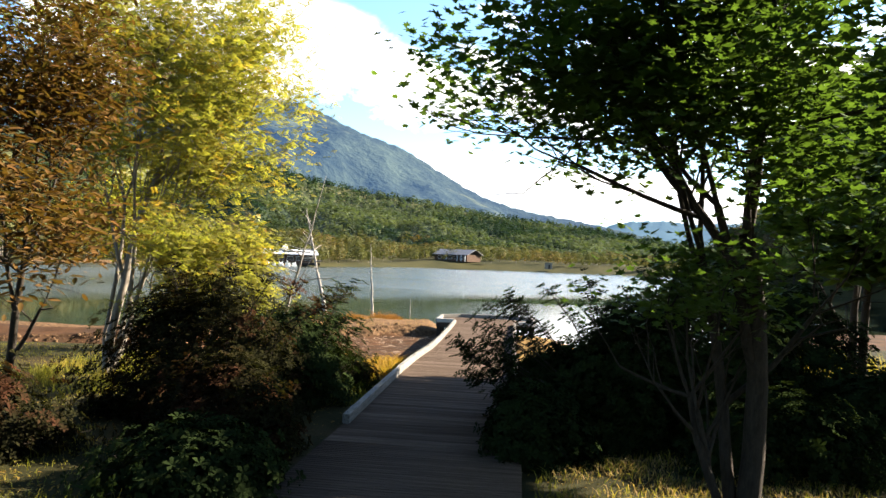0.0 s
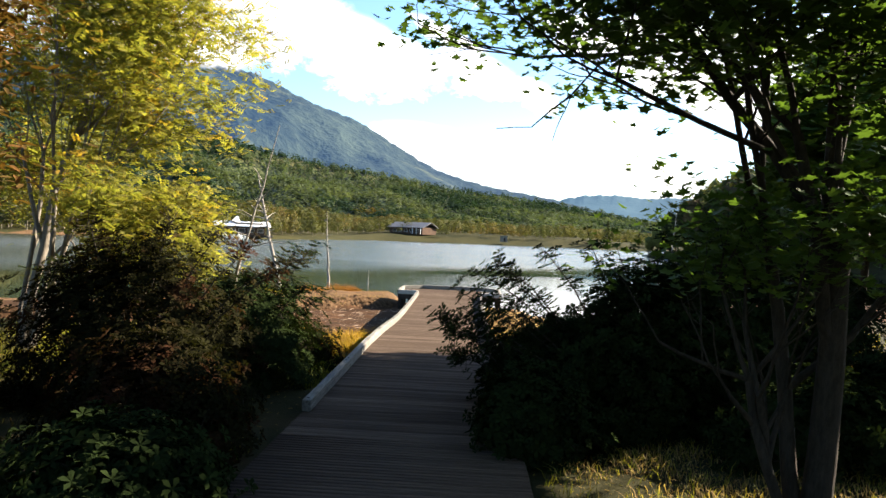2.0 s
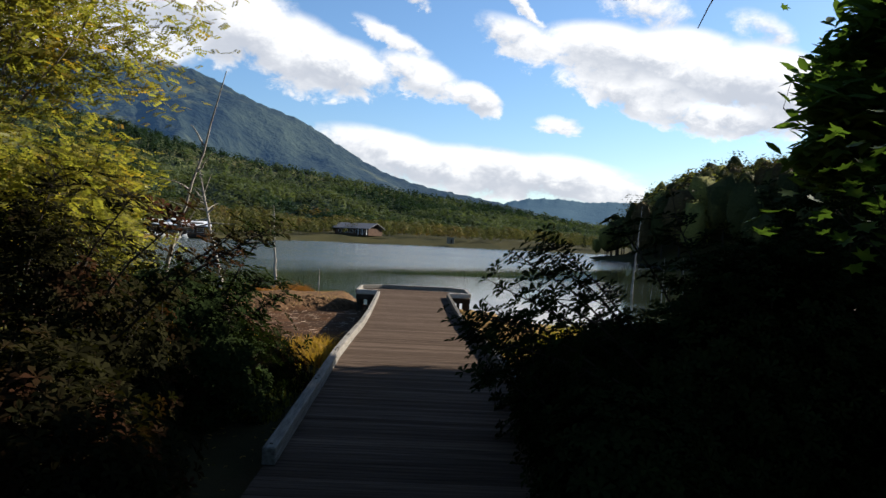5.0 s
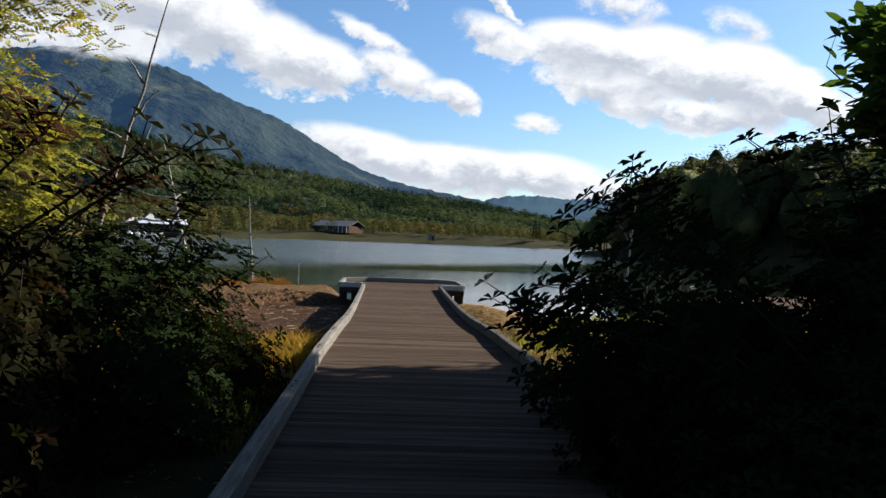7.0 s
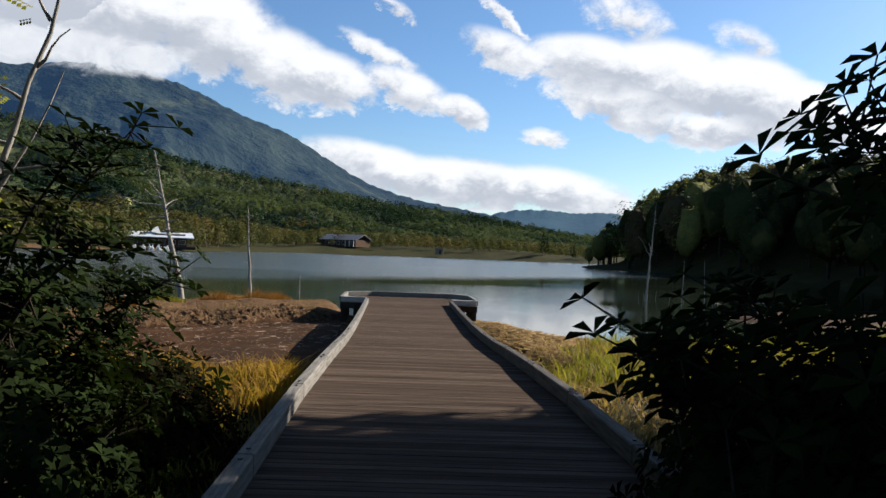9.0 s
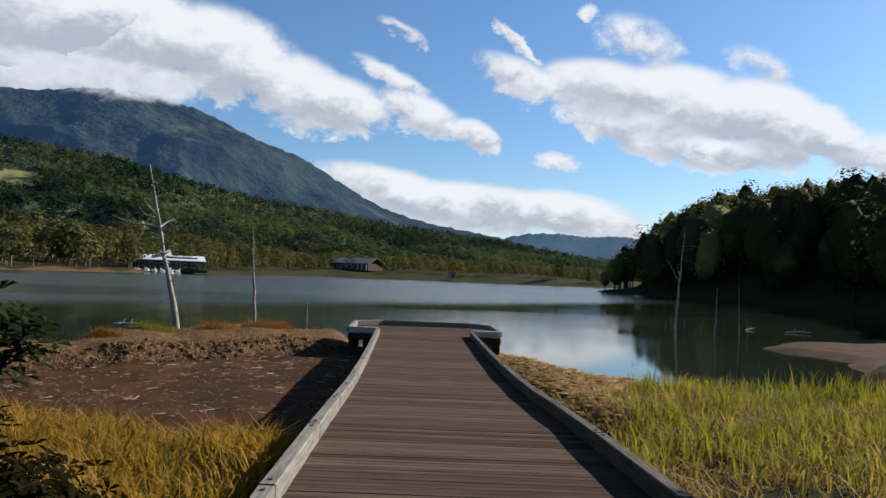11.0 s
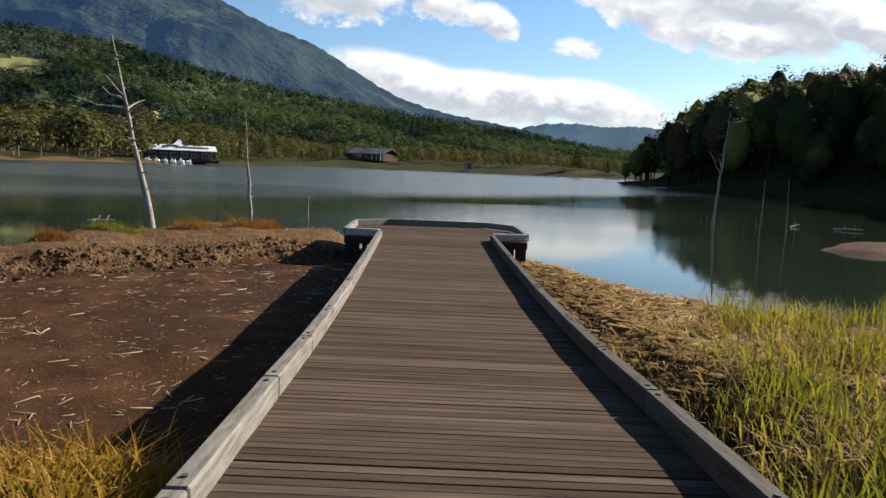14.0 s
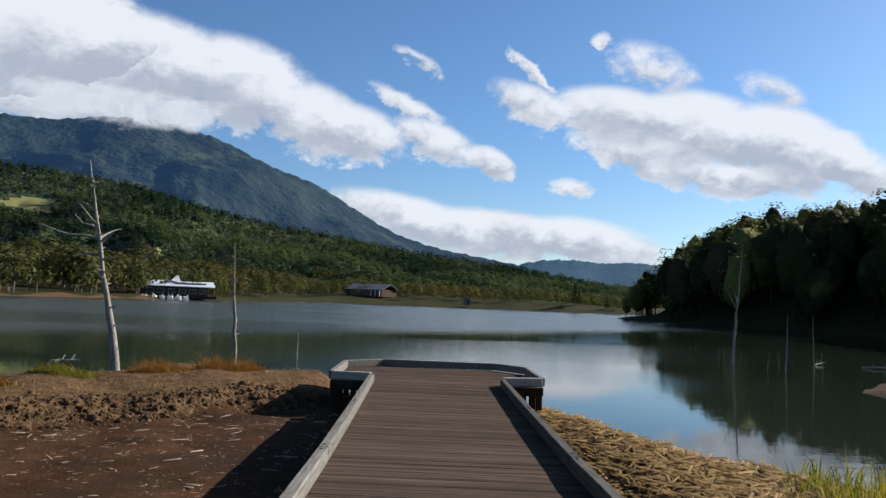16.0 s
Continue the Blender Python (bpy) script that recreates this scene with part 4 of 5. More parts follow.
# ---- shrubs ----
def shrub(name, base, size, seed, mat, label, shoots=900, leaf=0.085, tall=()):
    """A dense bush: branching stems and whorls of leaves over an uneven mound."""
    rng = np.random.default_rng(seed)
    sx, sy, sz = size
    th = empty(name, *base)
    a = rng.uniform(0, 2 * np.pi, shoots)
    u = rng.uniform(-0.15, 1, shoots)
    rr = np.sqrt(np.clip(1 - np.clip(u, 0, 1) ** 2, 0, 1)) * rng.uniform(0.55, 1.03, shoots)
    lump = 1 + 0.16 * np.sin(3 * a + seed) + 0.12 * np.sin(5 * a + 2 * seed + 4 * u) + 0.1 * np.sin(9 * a + 7 * u)
    P = np.stack([sx * rr * np.cos(a) * lump, sy * rr * np.sin(a) * lump, sz * np.clip(u, 0.05, 1) * (0.8 + 0.2 * lump) * rng.uniform(0.8, 1.06, shoots)], 1)
    outward = P / np.array([sx, sy, sz]) + (0, 0, 0.4)
    segs = []
    for i in range(0, shoots, max(1, shoots // 260)):
        foot = P[i] * (0.25, 0.25, 0) + rng.normal(0, 0.06, 3) * (1, 1, 0)
        mid = (foot + P[i]) / 2 + rng.normal(0, 0.12, 3)
        mid[2] = max(mid[2], 0.15)
        segs += [(foot - (0, 0, 0.2), mid, 0.018, 0.012), (mid, P[i], 0.012, 0.004)]
    per = 4
    Q = np.repeat(P, per, 0) + rng.normal(0, 0.09, (shoots * per, 3))
    Q[:, 2] = np.maximum(Q[:, 2], 0.03)
    lv, lf = scatter(WHORL, WHORL_F, Q, leaf * rng.uniform(0.6, 1.25, len(Q)), np.repeat(outward, per, 0), rng, 0.55)
    for x, y, z in tall:                       # long shoots that stand out of the mound
        tip = np.array((x, y, z)) - np.array(base)
        foot = tip * (0.45, 0.6, 0.5)
        bend = (foot + tip) / 2 + (0, 0, 0.12)
        segs += [(foot, bend, 0.014, 0.01), (bend, tip, 0.01, 0.005)]
        n = 30
        along = rng.uniform(0, 0.85, n) ** 1.5
        on_stem = tip + np.outer(along, foot - tip) + np.outer(np.sin(np.pi * along), (0, 0, 0.1))
        W = on_stem + rng.normal(0, 1, (n, 3)) * (0.1, 0.1, 0.08)
        segs += [(p, w, 0.005, 0.003) for p, w in zip(on_stem, W)]
        wv, wf = scatter(WHORL, WHORL_F, W, 0.1 * rng.uniform(0.75, 1.15, n), np.tile((tip - foot) * 0.8 + (0, 0, 0.5), (n, 1)), rng, 0.5)
        lf = np.concatenate([lf, wf + len(lv)])
        lv = np.concatenate([lv, wv])
    v, f = tubes(segs, 5)
    add_mesh("branchwork", v, f, M_BARK, th)
    add_mesh("foliage", lv, lf, mat, th)
    return tagged(th, label, "bush")


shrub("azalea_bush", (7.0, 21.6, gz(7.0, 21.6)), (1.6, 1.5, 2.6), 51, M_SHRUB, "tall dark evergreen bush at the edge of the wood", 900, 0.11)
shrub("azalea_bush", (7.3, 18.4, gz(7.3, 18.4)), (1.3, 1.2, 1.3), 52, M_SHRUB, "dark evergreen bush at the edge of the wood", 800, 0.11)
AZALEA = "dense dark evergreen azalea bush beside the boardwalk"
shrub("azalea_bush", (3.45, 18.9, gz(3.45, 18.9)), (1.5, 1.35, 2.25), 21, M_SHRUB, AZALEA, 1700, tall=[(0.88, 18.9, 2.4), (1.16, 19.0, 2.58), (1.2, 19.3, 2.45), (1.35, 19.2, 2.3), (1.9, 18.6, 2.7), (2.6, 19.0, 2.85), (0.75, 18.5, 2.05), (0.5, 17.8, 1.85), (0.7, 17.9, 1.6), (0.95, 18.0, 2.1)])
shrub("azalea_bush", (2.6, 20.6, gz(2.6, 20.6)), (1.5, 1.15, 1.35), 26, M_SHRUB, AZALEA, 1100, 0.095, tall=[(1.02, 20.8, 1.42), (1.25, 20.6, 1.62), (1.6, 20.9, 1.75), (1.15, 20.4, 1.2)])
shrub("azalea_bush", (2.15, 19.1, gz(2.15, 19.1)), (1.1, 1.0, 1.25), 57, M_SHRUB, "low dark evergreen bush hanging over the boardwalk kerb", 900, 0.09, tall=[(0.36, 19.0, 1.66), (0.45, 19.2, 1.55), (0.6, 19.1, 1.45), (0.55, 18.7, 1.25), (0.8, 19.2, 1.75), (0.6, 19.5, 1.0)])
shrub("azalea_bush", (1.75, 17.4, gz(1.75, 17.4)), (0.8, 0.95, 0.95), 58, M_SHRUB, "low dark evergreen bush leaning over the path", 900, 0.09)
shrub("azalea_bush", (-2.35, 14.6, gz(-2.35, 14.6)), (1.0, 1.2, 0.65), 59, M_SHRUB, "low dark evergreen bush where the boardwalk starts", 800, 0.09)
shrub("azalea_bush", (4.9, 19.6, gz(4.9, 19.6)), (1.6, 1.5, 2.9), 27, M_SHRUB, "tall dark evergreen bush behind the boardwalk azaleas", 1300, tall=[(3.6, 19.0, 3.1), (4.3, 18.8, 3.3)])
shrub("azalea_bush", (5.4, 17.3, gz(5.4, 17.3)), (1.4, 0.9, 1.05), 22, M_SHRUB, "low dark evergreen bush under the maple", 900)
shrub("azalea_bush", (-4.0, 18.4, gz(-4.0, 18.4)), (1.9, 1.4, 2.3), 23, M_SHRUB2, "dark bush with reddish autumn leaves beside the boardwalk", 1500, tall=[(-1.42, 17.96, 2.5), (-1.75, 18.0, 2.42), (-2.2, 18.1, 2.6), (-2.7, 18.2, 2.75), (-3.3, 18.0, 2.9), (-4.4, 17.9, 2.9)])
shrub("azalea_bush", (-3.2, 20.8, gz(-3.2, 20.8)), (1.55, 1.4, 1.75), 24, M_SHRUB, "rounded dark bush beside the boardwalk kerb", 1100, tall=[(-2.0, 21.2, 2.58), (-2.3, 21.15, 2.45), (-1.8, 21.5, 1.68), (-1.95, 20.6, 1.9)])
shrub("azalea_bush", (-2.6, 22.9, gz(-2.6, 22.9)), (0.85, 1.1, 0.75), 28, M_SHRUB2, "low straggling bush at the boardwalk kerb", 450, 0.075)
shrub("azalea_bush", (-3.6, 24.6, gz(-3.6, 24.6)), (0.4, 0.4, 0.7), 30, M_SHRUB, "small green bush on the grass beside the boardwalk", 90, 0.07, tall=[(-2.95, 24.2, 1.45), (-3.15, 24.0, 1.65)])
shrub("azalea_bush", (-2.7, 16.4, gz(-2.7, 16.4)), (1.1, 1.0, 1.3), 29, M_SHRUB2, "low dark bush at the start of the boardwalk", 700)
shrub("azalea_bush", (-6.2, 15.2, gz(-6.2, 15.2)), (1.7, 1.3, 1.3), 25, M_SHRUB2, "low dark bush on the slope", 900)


# ---- dead trees ----
def dead_tree(base, top, r, seed, label, branches=(), name="dead_tree"):
    rng = np.random.default_rng(seed)
    th = empty(name, *base)
    b, t = np.zeros(3), np.array(top, float) - np.array(base, float)
    n = 12
    pts = [b + (t - b) * s + rng.normal(0, 0.012, 3) * np.linalg.norm(t) * 0.4 * math.sin(math.pi * s) * (1, 1, 0.2) for s in np.linspace(0, 1, n)]
    pts[0] = pts[0] - (0, 0, 0.4)
    rad = [r * (1 - 0.88 * s ** 0.7) * rng.uniform(0.9, 1.12) for s in np.linspace(0, 1, n)]
    if r > 0.09:                                # snapped-off knots
        for i in range(16):
            a, q = rng.uniform(0, 2 * np.pi), rng.uniform(0.1, 0.95)
            branches = [*branches, (q, (math.cos(a), math.sin(a), rng.uniform(-0.1, 0.6)), rng.uniform(0.12, 0.32) * (1.2 - 0.6 * q))]
    v, f = tubes([(pts[i], pts[i + 1], rad[i], rad[i + 1]) for i in range(n - 1)], 8)
    add_mesh("trunk", v, f, M_DEAD, th, True)
    for s, d, length in branches:
        p = b + (t - b) * s
        d = np.array(d, float) / np.linalg.norm(d)
        segs, rr = [], r * 0.35
        for k in range(4):
            q = p + d * length / 4
            segs.append((p, q, rr, rr * 0.7))
            p, rr = q, rr * 0.7
            d = d + rng.normal(0, 0.18, 3)
            d /= np.linalg.norm(d)
        v, f = tubes(segs, 5)
        add_mesh("branch" if length > 0.3 else "knot", v, f, M_DEAD, th)
    return tagged(th, label, "dead tree")


dead_tree((-4.45, 23.2, gz(-4.45, 23.2)), (-3.3, 23.5, 5.05), 0.062, 38, "thin pale leaning dead tree with crooked bare branches", [(0.42, (0.5, 0.1, 1), 1.3), (0.47, (1, 0.2, 0.25), 1.1), (0.6, (-0.8, 0.2, 0.5), 0.6), (0.66, (0.8, -0.1, 0.7), 0.5), (0.3, (-1, 0.2, 0.5), 0.7), (0.75, (-0.5, 0, 0.8), 0.45), (0.52, (-0.9, -0.3, 0.3), 0.5)])
dead_tree((-9.4, 48.0, -0.75), (-11.3, 49.3, 5.93), 0.155, 31, "bare leaning bleached dead tree on the mud bank", [(0.62, (-1, 0, 0.12), 2.0), (0.66, (-0.9, 0.2, 0.45), 1.2), (0.62, (0.3, 1, 0.6), 0.9), (0.55, (-1, 0.2, -0.05), 1.5), (0.6, (0.9, 0.1, 0.7), 0.5), (0.75, (-0.8, 0, 0.5), 0.5), (0.12, (1, -0.3, 0.2), 0.2), (0.36, (-1, -0.2, 0.3), 0.22), (0.68, (-0.7, -0.3, 0.7), 0.9), (0.52, (0.8, 0, 0.2), 0.4), (0.45, (-1, 0.3, 0.2), 0.4), (0.3, (1, 0, 0.2), 0.25), (0.22, (1, 0, 0.3), 0.2)])
dead_tree((-8.98, 59.8, -1.5), (-9.34, 59.8, 4.15), 0.13, 32, "bare slim dead tree standing in the lake", [(0.7, (1, 0, 0.5), 0.4), (0.6, (-1, 0, 0.3), 0.3), (0.3, (1, 0, 0.4), 0.2), (0.4, (-1, 0, 0.5), 0.2)])
dead_tree((-6.2, 59.8, -1.3), (-6.16, 59.8, 0.17), 0.088, 33, "broken dead stake standing in shallow water")
dead_tree((16.55, 66.0, -1.3), (17.06, 66.0, 5.75), 0.11, 34, "bare dead tree standing in the lake", [(0.5, (-0.7, 0, 0.75), 1.6), (0.52, (0.1, 0.5, 1), 0.9)])
dead_tree((17.35, 61.6, -1.2), (17.45, 61.6, 1.95), 0.06, 35, "thin dead stake standing in the lake")
dead_tree((19.1, 62.2, -1.2), (19.0, 62.2, 2.0), 0.05, 36, "thin dead stake standing in the lake")


# ---- lake debris ----
def drift_log(x, y, z, length, r, turn, label):
    rng = np.random.default_rng(int(x * 10) % 97)
    th = empty("drift_log", x, y, z)
    pts = [np.array((length * (s - 0.5), rng.normal(0, 0.03), rng.normal(0, 0.015) + 0.1 * s)) for s in np.linspace(0, 1, 7)]
    v, f = tubes([(pts[i], pts[i + 1], r * (1 - 0.08 * i), r * (1 - 0.08 * (i + 1))) for i in range(6)], 7)
    add_mesh("stem", v, f, M_DEAD, th)
    for s in (2, 4):
        v, f = tubes([(pts[s], pts[s] + (0.1, 0.12, 0.22), r * 0.4, r * 0.2)], 5)
        add_mesh("stub", v, f, M_DEAD, th)
    th.matrix_world = pose(x, y, z, 0, 0, turn)
    return tagged(th, label, "driftwood", group="driftwood")


drift_log(-13.05, 52.35, WATER + 0.05, 1.0, 0.085, 8, "pale drift log floating in the lake")
drift_log(25.0, 66.5, WATER + 0.03, 1.6, 0.06, -20, "forked dead branch lying in the lake")
drift_log(22.5, 68.0, WATER + 0.03, 1.2, 0.05, 35, "forked dead branch lying in the lake")
for i, (x, y, h) in enumerate([(17.2, 69.6, 0.55), (17.9, 70.2, 0.7), (18.4, 69.3, 0.6), (19.6, 66.8, 0.7), (16.9, 62.6, 0.9), (20.0, 63.0, 1.0), (-3.4, 57.0, 0.3)]):
    dead_tree((x, y, WATER - 0.25), (x + 0.12 * (-1) ** i, y, WATER + h), 0.03, 70 + i, "short dead stick standing in the lake", name="dead_stick")


# ---- grass ----
def blades(name, mat, P, height, width, label, seed, lean=0.45, category="grass"):
    """Upright bent blades at the places P."""
    rng = np.random.default_rng(seed)
    n = len(P)
    a = rng.uniform(0, 2 * np.pi, n)
    h = np.asarray(height) * rng.uniform(0.35, 1.3, n) * (1 + 0.3 * wob(P[:, 0], P[:, 1], 0.35, 3.0))
    d = np.stack([np.cos(a), np.sin(a), np.zeros(n)], 1)
    s = np.stack([-np.sin(a + rng.normal(0, 0.8, n)), np.cos(a), np.zeros(n)], 1) * width
    L = (lean * rng.uniform(0.3, 1.6, n) * h)[:, None] * d
    up = np.stack([np.zeros(n), np.zeros(n), h], 1)
    drop = 1 - 0.3 * np.clip(lean * rng.uniform(0, 1.5, n), 0, 1.2)[:, None]
    v = np.stack([P - s, P + s, P + L * 0.35 + up * 0.6 + s * 0.8, P + L * 0.35 + up * 0.6 - s * 0.8, P + L + up * drop], 1).reshape(-1, 3)
    f = np.array([(0, 1, 2), (0, 2, 3), (3, 2, 4)])
    ob = add_mesh(name, v, (f[None] + (np.arange(n) * 5)[:, None, None]).reshape(-1, 3), mat)
    return tagged(ob, label, category, kind="stuff")


def on_ground(rng, n, x0, x1, y0, y1, test=None, clump=0.0, z_off=-0.03):
    x, y = rng.uniform(x0, x1, n), rng.uniform(y0, y1, n)
    if clump:
        m = wob(x, y, clump, 7.0) + rng.normal(0, 0.35, n) > -0.1
        x, y = x[m], y[m]
    z = ground_z(x, y)
    m = z > WATER + 0.02
    m &= (np.abs(x) > half_deck(y) + KW + 0.1) | (y > 48) | (y < 13.5)
    if test is not None:
        m &= test(x, y, z)
    return np.stack([x, y, z + z_off], 1)[m]


def plant_grass():
    R = np.random.default_rng(9)
    right = lambda x, y, z: (x > 1.65) & (z > WATER + 0.2)
    blades("bank_grass", M_GRASS, on_ground(R, 24000, 1.7, 12, 26, 38.5, lambda x, y, z: right(x, y, z) & (x > 2.2 + (y - 29) * 0.38 + 0.4 * wob(x, y, 0.8)), 0.9), 0.4, 0.0105, "green and yellow grass on the bank beside the boardwalk", 1)
    blades("tall_reed_grass", M_GRASS, on_ground(R, 11000, 4.8, 15, 33.2, 38.6, lambda x, y, z: (x > 7.0 + (37 - y) * 0.5) & (z > WATER + 0.05), 0.5), 0.66, 0.009, "tall green reed grass at the water's edge", 2, 0.3)
    blades("dry_grass", M_STRAW, on_ground(R, 46000, 1.7, 12, 21.5, 40.5, lambda x, y, z: right(x, y, z) & (y + 2.5 * wob(x, y, 0.6, 2.0) < 34), 0.7), 0.3, 0.008, "dry yellow grass on the bank", 3, 1.1)
    blades("golden_grass", M_GOLD, on_ground(R, 36000, -9, -1.65, 23.8, 31.0, lambda x, y, z: (x > -6.4 + wob(x, y, 1.5)) & (y < 28.4 + 0.5 * np.clip(-x - 3.2, 0, 4) + 0.4 * wob(x, y, 0.9)), 0.5), 0.36, 0.009, "golden autumn grass at the edge of the mud", 4, 0.7)
    blades("shade_grass", M_GRASS, on_ground(R, 26000, -10, -1.65, 20, 28.5, lambda x, y, z: (y < 27.6 + 0.5 * wob(x, y, 0.9)), 0.5), 0.24, 0.007, "green grass and weeds beside the boardwalk", 5, 0.6)
    blades("lawn_grass", M_GRASS, on_ground(R, 18000, -20, -4, 18, 27.5), 0.09, 0.006, "short green lawn near the shore", 6, 0.5)
    blades("slope_grass", M_GRASS, on_ground(R, 15000, 1.7, 9, 11, 19, lambda x, y, z: y > 11, 0.6), 0.16, 0.006, "grass on the shaded slope under the maple", 7, 0.7)
    blades("slope_grass", M_STRAW, on_ground(R, 5000, 2.0, 6, 14.5, 17.5, None, 0.6), 0.14, 0.005, "dry grass on the slope under the maple", 8, 0.9)
    blades("slope_grass", M_GRASS, on_ground(R, 12000, -10, -1.0, 9, 17, None, 0.8), 0.12, 0.006, "grass on the shaded slope beside the path", 12, 0.7)
    mound = lambda x, y, z: (z > -0.55) & (x < -2.6)
    blades("mound_grass", M_STRAW, on_ground(R, 16000, -20, -2.6, 38, 52, mound, 0.8), 0.13, 0.006, "short dry grass on the mud bank", 10, 0.9)
    for i, (x, y, r, h, m, label) in enumerate([(-5.8, 46.3, 0.42, 0.6, M_RUST, "rust-brown sedge tuft on the mud bank"), (-7.3, 45.5, 0.42, 0.5, M_RUST, "rust-brown sedge tuft on the mud bank"), (-8.9, 43.7, 0.42, 0.4, M_GRASS, "green sedge tuft on the mud bank"), (-5.3, 46.6, 0.28, 0.45, M_RUST, "rust-brown sedge tuft on the mud bank"), (-9.7, 41.9, 0.3, 0.4, M_RUST, "rust-brown sedge tuft on the mud bank")]):
        n, r = 1500, r * 1.35
        a, q = R.uniform(0, 2 * np.pi, n), r * np.sqrt(R.uniform(0, 1, n))
        px, py = x + 1.5 * q * np.cos(a), y + q * np.sin(a)
        tagged(blades("sedge_tuft", m, np.stack([px, py, ground_z(px, py) - 0.03], 1), h * R.uniform(0.4, 1.1, len(px)) * np.exp(-(q / r) ** 2 * 0.9), 0.006, label, 80 + i, 0.9), group="sedge tufts")


plant_grass()


def litter():
    """Pale sticks and chips on the mud, straw mats on the bank, clods along the bank's face."""
    R = np.random.default_rng(19)
    stick = np.array([(-1, -0.07, 0), (1, -0.05, 0.02), (1, 0.05, 0.02), (-1, 0.07, 0), (-0.9, 0, 0.09), (0.9, 0, 0.09)])
    stick_f = np.array([(0, 1, 5), (0, 5, 4), (3, 4, 5), (3, 5, 2), (1, 2, 5), (0, 4, 3)])

    def lay(name, mat, P, size, label, flat=0.12, category="debris"):
        v, f = scatter(stick, stick_f, P, size, np.tile((0, 0, 1.0), (len(P), 1)), R, flat)
        tagged(add_mesh(name, v, f, mat), label, category, kind="stuff")
    P = on_ground(R, 6500, -11, -1.7, 28.8, 42.5, lambda x, y, z: (z < -0.55) & (np.abs(wob(x, y, 1.0, 5)) + R.normal(0, 0.2, x.shape) > 0.25), 0, 0.012)
    lay("mud_debris", M_CHIP, P, R.uniform(0.02, 0.085, len(P)) * R.choice([0.5, 0.9, 1.9], len(P), p=[0.66, 0.28, 0.06]), "pale sticks and wood chips scattered on the mud")
    P = on_ground(R, 7000, 1.8, 6, 31, 45, lambda x, y, z: (x < 2.6 + (44 - y) * 0.22 + 0.8) & (z > WATER + 0.05), 0, 0.03)
    lay("straw_litter", M_STRAW, P, R.uniform(0.08, 0.34, len(P)) * 0.9, "flattened dry straw on the bank", 0.2)
    x = R.uniform(-22, -2.8, 5200)
    y = 43.6 + 0.95 * (x + 5.2) - 1.9 + R.normal(0, 0.4, len(x)) - 0.35 * wob(x, 0 * x + 43, 0.8, 1.0)
    m = y > 30
    x, y = x[m], y[m]
    clod = np.array([(-0.9, -0.5, 0), (0.2, -1, 0), (1, -0.2, 0.1), (0.6, 0.8, 0), (-0.5, 0.9, 0.1), (0.1, 0.0, 0.75), (-0.4, 0.3, 0.6)])
    clod_f = np.array([(0, 1, 5), (1, 2, 5), (2, 3, 5), (3, 6, 5), (3, 4, 6), (4, 0, 6), (0, 5, 6)])
    P = np.stack([x, y, ground_z(x, y)], 1)
    v, f = scatter(clod, clod_f, P, R.uniform(0.012, 0.055, len(P)) * R.choice([0.7, 1.0, 2.0], len(P), p=[0.5, 0.42, 0.08]), np.tile((0.0, -0.5, 0.8), (len(P), 1)), R, 0.5)
    tagged(add_mesh("bank_clods", v, f, M_BANK), "crumbling pale earth clods on the bank's face", "earth", kind="stuff")
    P = np.concatenate([on_ground(R, 5000, -9, 7, 8, 22, None, 0, 0.006), on_ground(R, 7000, -8, 0, 8.5, 14.5, None, 0.5, 0.006)])
    v, f = scatter(OVAL, OVAL_F, P, R.uniform(0.03, 0.06, len(P)), np.tile((0, 0, 1.0), (len(P), 1)), R, 0.4)
    tagged(add_mesh("fallen_leaves", v, f, M_RUSSET), "fallen brown leaves on the slope", "leaves", kind="stuff")


litter()


# ---- far buildings ----
def gable(length, depth, z0, z1, over=0.8, thick=0.25):
    """A gable roof along x, centred."""
    bm = bmesh.new()
    hx, hy = length / 2 + over, depth / 2 + over
    up = [bm.verts.new(p) for p in ((-hx, -hy, z0), (hx, -hy, z0), (hx, 0, z1), (-hx, 0, z1), (-hx, hy, z0), (hx, hy, z0))]
    lo = [bm.verts.new((v.co.x, v.co.y, v.co.z - thick)) for v in up]
    for q in ((0, 1, 2, 3), (3, 2, 5, 4)):
        bm.faces.new([up[i] for i in q])
        bm.faces.new([lo[i] for i in reversed(q)])
    for a, b in ((0, 1), (1, 2), (2, 5), (5, 4), (4, 3), (3, 0)):
        bm.faces.new([up[a], lo[a], lo[b], up[b]])
    return bm


def windows(th, xs, y, z, w, h):
    for x in xs:
        win = part("window", box_bm(w + 0.2, 0.12, h + 0.2, 0, pose(x, y - 0.02, z)), M_WHITE, th)
        part("pane", box_bm(w, 0.06, h, 0, pose(x, y - 0.09, z)), M_GLASS, win)


def lodge():
    x, y = -28, 386
    th = empty("lodge", x, y, gz(x, y))
    part("wall", box_bm(21, 12, 3.6, 0.05, pose(0, 0, 1.5)), M_WALLWOOD, th)
    part("roof", gable(21, 12, 3.2, 6.0, 1.2), M_GREYROOF, th)
    windows(th, [-7, -3.5, 0, 3.5, 7], -6.0, 1.6, 2.0, 1.5)
    for px in (5.0, 7.5, 10.0):
        part("porch_post", box_bm(0.3, 0.3, 3.1, 0.02, pose(px, -7.0, 1.4)), M_WHITE, th)
    th.matrix_world = pose(x, y, gz(x, y), 0, 0, -32)
    tagged(th, "brown timber lodge with a grey gabled roof", "house")


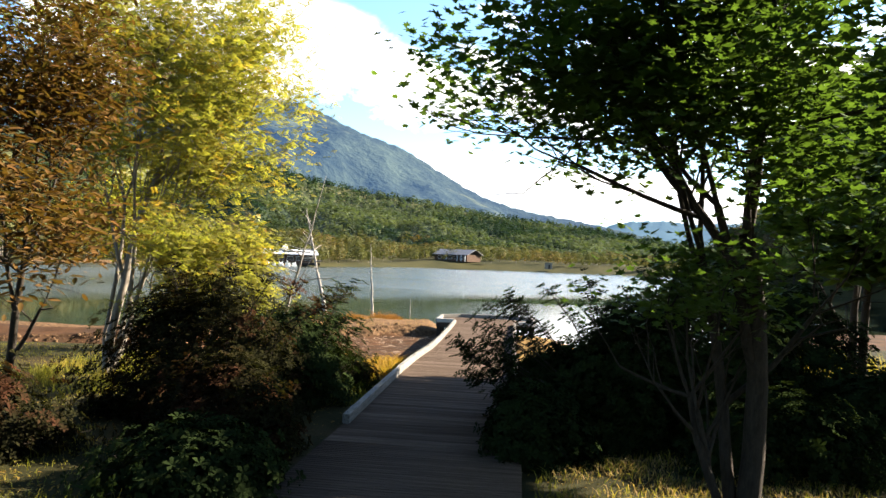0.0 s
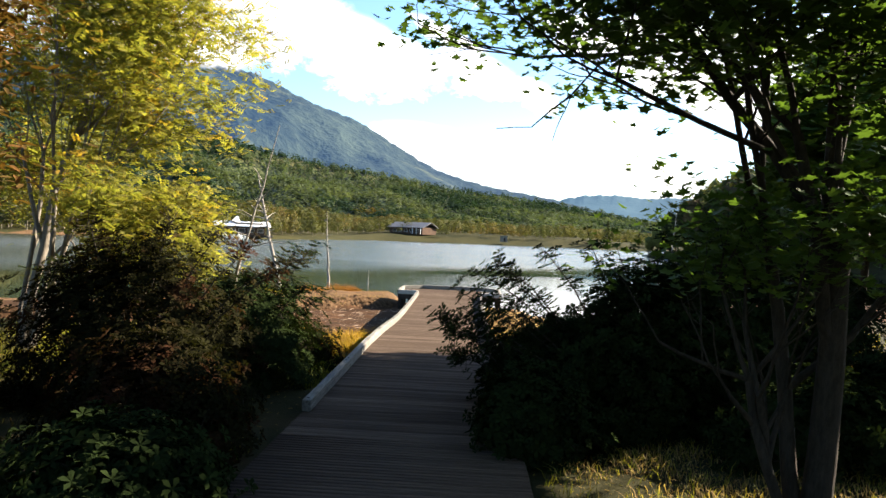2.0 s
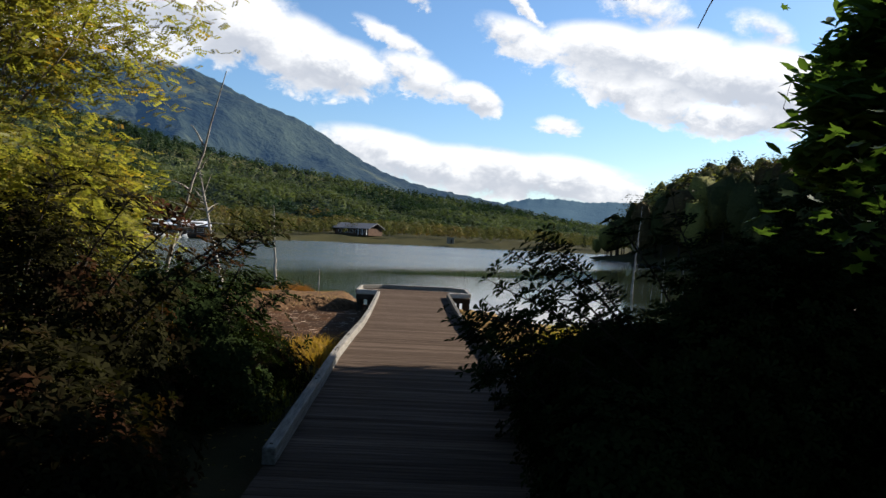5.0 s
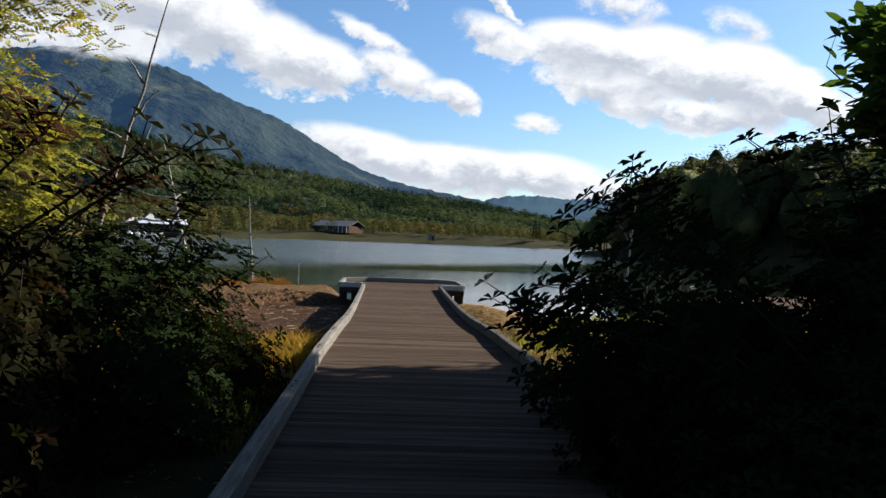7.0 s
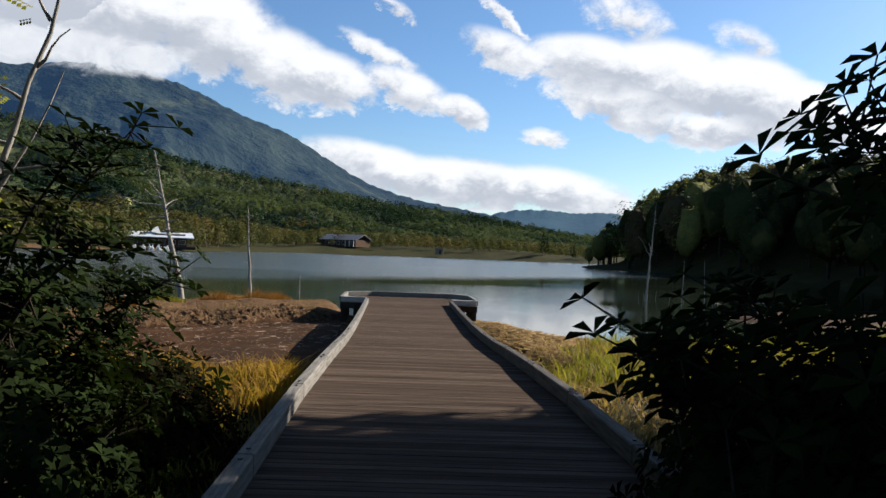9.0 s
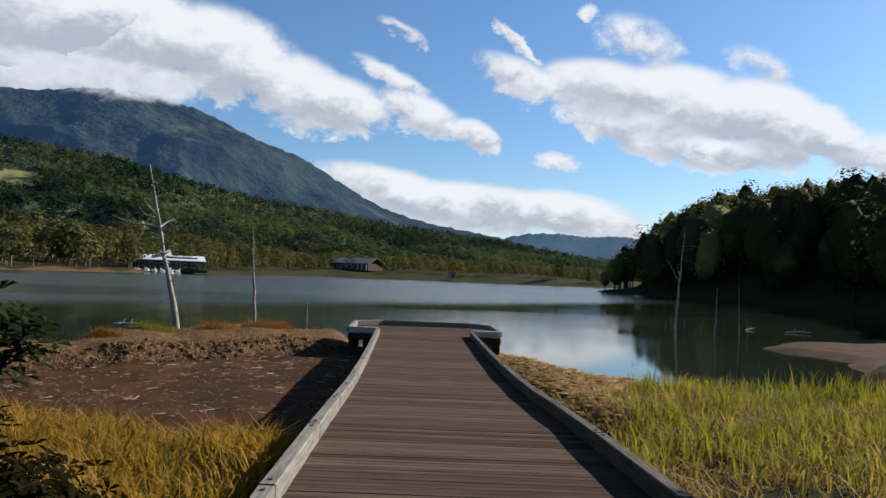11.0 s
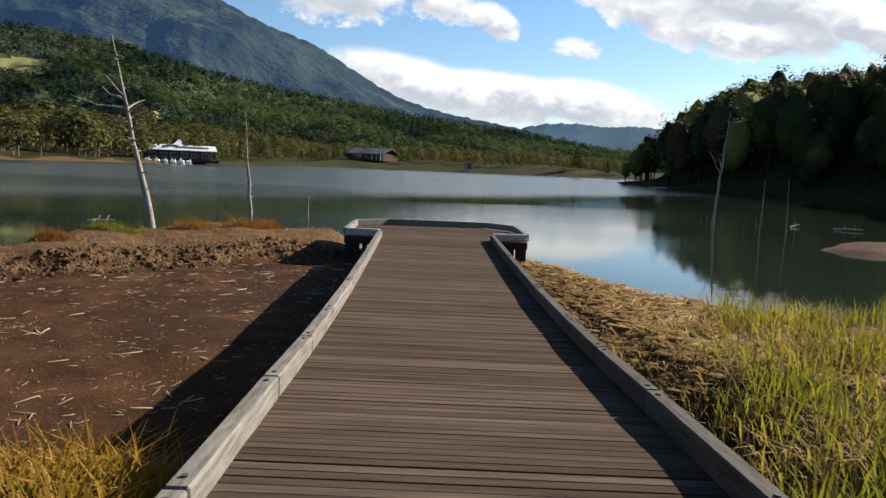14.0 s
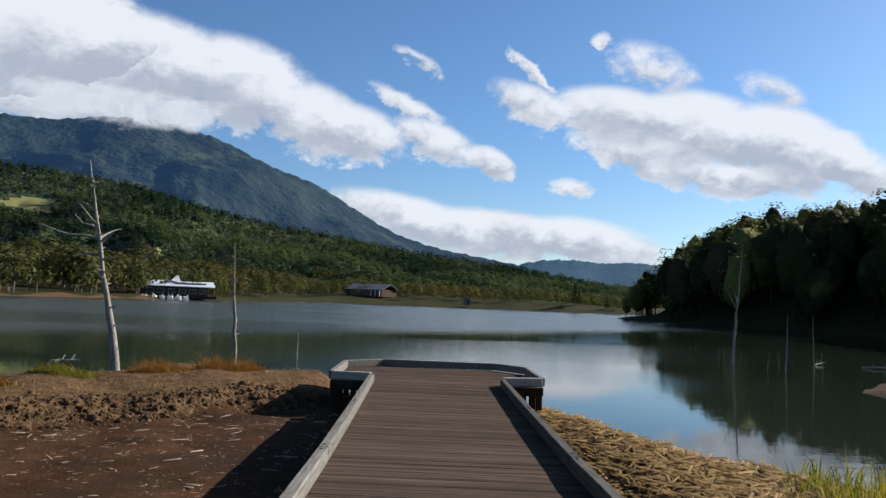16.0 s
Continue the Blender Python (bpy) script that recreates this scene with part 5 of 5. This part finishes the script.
def boathouse():
    x, y = -78, 252
    th = empty("boathouse", x, y, gz(x, y))
    part("wall", box_bm(19, 9, 3.0, 0.05, pose(0, 0, 1.3)), M_WALLWOOD, th)
    part("upper_wall", box_bm(9, 7, 1.4, 0.05, pose(4.5, -0.5, 3.4)), M_STONE, th)
    part("roof", gable(20, 9.5, 3.0, 4.6, 1.4), M_PALEROOF, th, "pale grey metal roof")
    peak = bmesh.new()
    bmesh.ops.create_cone(peak, cap_ends=True, segments=4, radius1=2.2, radius2=0.3, depth=2.4, matrix=pose(0.5, -1.0, 5.1, 0, 18, 45))
    part("skylight", peak, M_WHITE, th, "white slanting skylight")
    windows(th, [-7, -4, -1, 2, 5, 8], -4.5, 1.5, 1.9, 1.2)
    part("deck", box_bm(23, 5, 0.9, 0.03, pose(0, -7, -0.2)), M_BEAM, th)
    for px in np.linspace(-10, 10, 8):
        part("railing_post", box_bm(0.12, 0.12, 1.0, 0, pose(px, -9.3, 0.75)), M_WALLWOOD, th)
    part("rail", box_bm(22, 0.1, 0.1, 0, pose(0, -9.3, 1.25)), M_WALLWOOD, th)
    th.matrix_world = pose(x, y, gz(x, y) - 0.2, 0, 0, 22)
    tagged(th, "low lakeside boathouse with a pale metal roof and deck", "building")


def pedal_boat(x, y, turn):
    th = empty("pedal_boat", x, y, WATER)
    bm = bmesh.new()
    bmesh.ops.create_cube(bm, size=1, matrix=Matrix.Diagonal((1.5, 2.6, 0.9, 1)))
    bmesh.ops.bevel(bm, geom=bm.edges[:], offset=0.22, segments=2, affect="EDGES")
    part("hull", bm, M_WHITE, th)
    part("cabin", box_bm(1.25, 1.3, 0.75, 0.2, pose(0, 0.25, 0.75)), M_WHITE, th)
    v, f = tubes([((0, -1.1, 0.2), (0, -1.45, 0.9), 0.2, 0.14), ((0, -1.45, 0.9), (0, -1.35, 1.5), 0.14, 0.12), ((0, -1.35, 1.5), (0, -1.7, 1.65), 0.14, 0.07)], 7)
    add_mesh("bow_post", v, f, M_WHITE, th)
    th.matrix_world = pose(x, y, WATER, 0, 0, turn)
    return tagged(th, "white pedal boat moored at the far landing", "boat", group="pedal boats")


lodge()
boathouse()
first_boat = pedal_boat(-80.5, 234.0, 20)
for i in range(13):
    copy_thing(first_boat, pose(-79.6 + 1.05 * i - (24 if i > 9 else 0), 233.6 + 0.35 * i + 2.6 * (i % 2) - (4 if i > 9 else 0), WATER, 0, 0, 20 + 15 * math.sin(i * 2.3)))


def intake_hut():
    x, y = 18.5, 371
    th = empty("intake_hut", x, y, gz(x, y))
    part("wall", box_bm(3.6, 3, 2.8, 0.05, pose(0, 0, 1.2)), M_STONE, th)
    part("roof", box_bm(4.2, 3.6, 0.3, 0.04, pose(0, 0, 2.75)), M_STONE, th)
    part("door", box_bm(0.9, 0.1, 2.0, 0, pose(0.4, -1.52, 1.0)), M_BEAM, th)
    tagged(th, "small pale concrete hut on the dam", "hut")


intake_hut()
woods("dark_conifer", M_DARKWOOD, [(72, 384), (75, 388), (88, 384)], [11, 8, 7], "dark conifers standing at the end of the dam", 77, 1.0, 1.2)


# ---- boards of the deck ----
def build_boards():
    pitch = 0.098
    shapes, rest = {}, []
    rng = random.Random(3)
    y = 13.7
    while y < 46.5:
        slope = float(deck_z(y + 0.3) - deck_z(y - 0.3)) / 0.6
        width = 2 * plat_half(y) if y > 42.75 else round(2 * (float(half_deck(y)) + KW) - 0.02, 2)
        w = pitch - rng.choice((0.002, 0.003, 0.003, 0.004, 0.007, 0.011))
        tilt = round(math.degrees(math.atan(slope)) * 2) / 2
        m = boardwalk.matrix_world.inverted() @ pose(float(centre_x(y)), y, float(deck_z(y)) - 0.016 + rng.uniform(-0.0015, 0.0015), tilt + rng.uniform(-0.4, 0.4), 0, -1.2 + rng.uniform(-0.06, 0.06))
        if y < 17.0:
            rest.append(m @ Matrix.Diagonal((width, w, 0.032, 1)))
        else:
            key = (round(width, 2), round(w, 3))
            if key not in shapes:
                bm = box_bm(width, w, 0.032, 0.003)
                shapes[key] = bpy.data.meshes.new("plank")
                bm.to_mesh(shapes[key])
                bm.free()
                shapes[key].materials.append(M_DECK)
            ob = new("plank", shapes[key])
            ob.parent = boardwalk
            ob.matrix_basis = m
        y += pitch
        if any(abs(y - j) < pitch / 2 for j in (22.4, 24.9, 26.1, 27.4, 28.7, 29.8, 31.6, 33.4, 34.4, 37.0, 40.9)):
            y += 0.014
    corners = np.array([(a, b, c, 1) for a in (-0.5, 0.5) for b in (-0.5, 0.5) for c in (-0.5, 0.5)])
    v = np.concatenate([corners @ np.array(m).T for m in rest])[:, :3]
    f = np.array([(0, 1, 3, 2), (4, 6, 7, 5), (0, 4, 5, 1), (2, 3, 7, 6), (1, 5, 7, 3), (0, 2, 6, 4)])
    tagged(add_mesh("shaded_planking", v, (f[None] + 8 * np.arange(len(rest))[:, None, None]).reshape(-1, 4), M_DECK, boardwalk), kind="stuff")


build_boards()
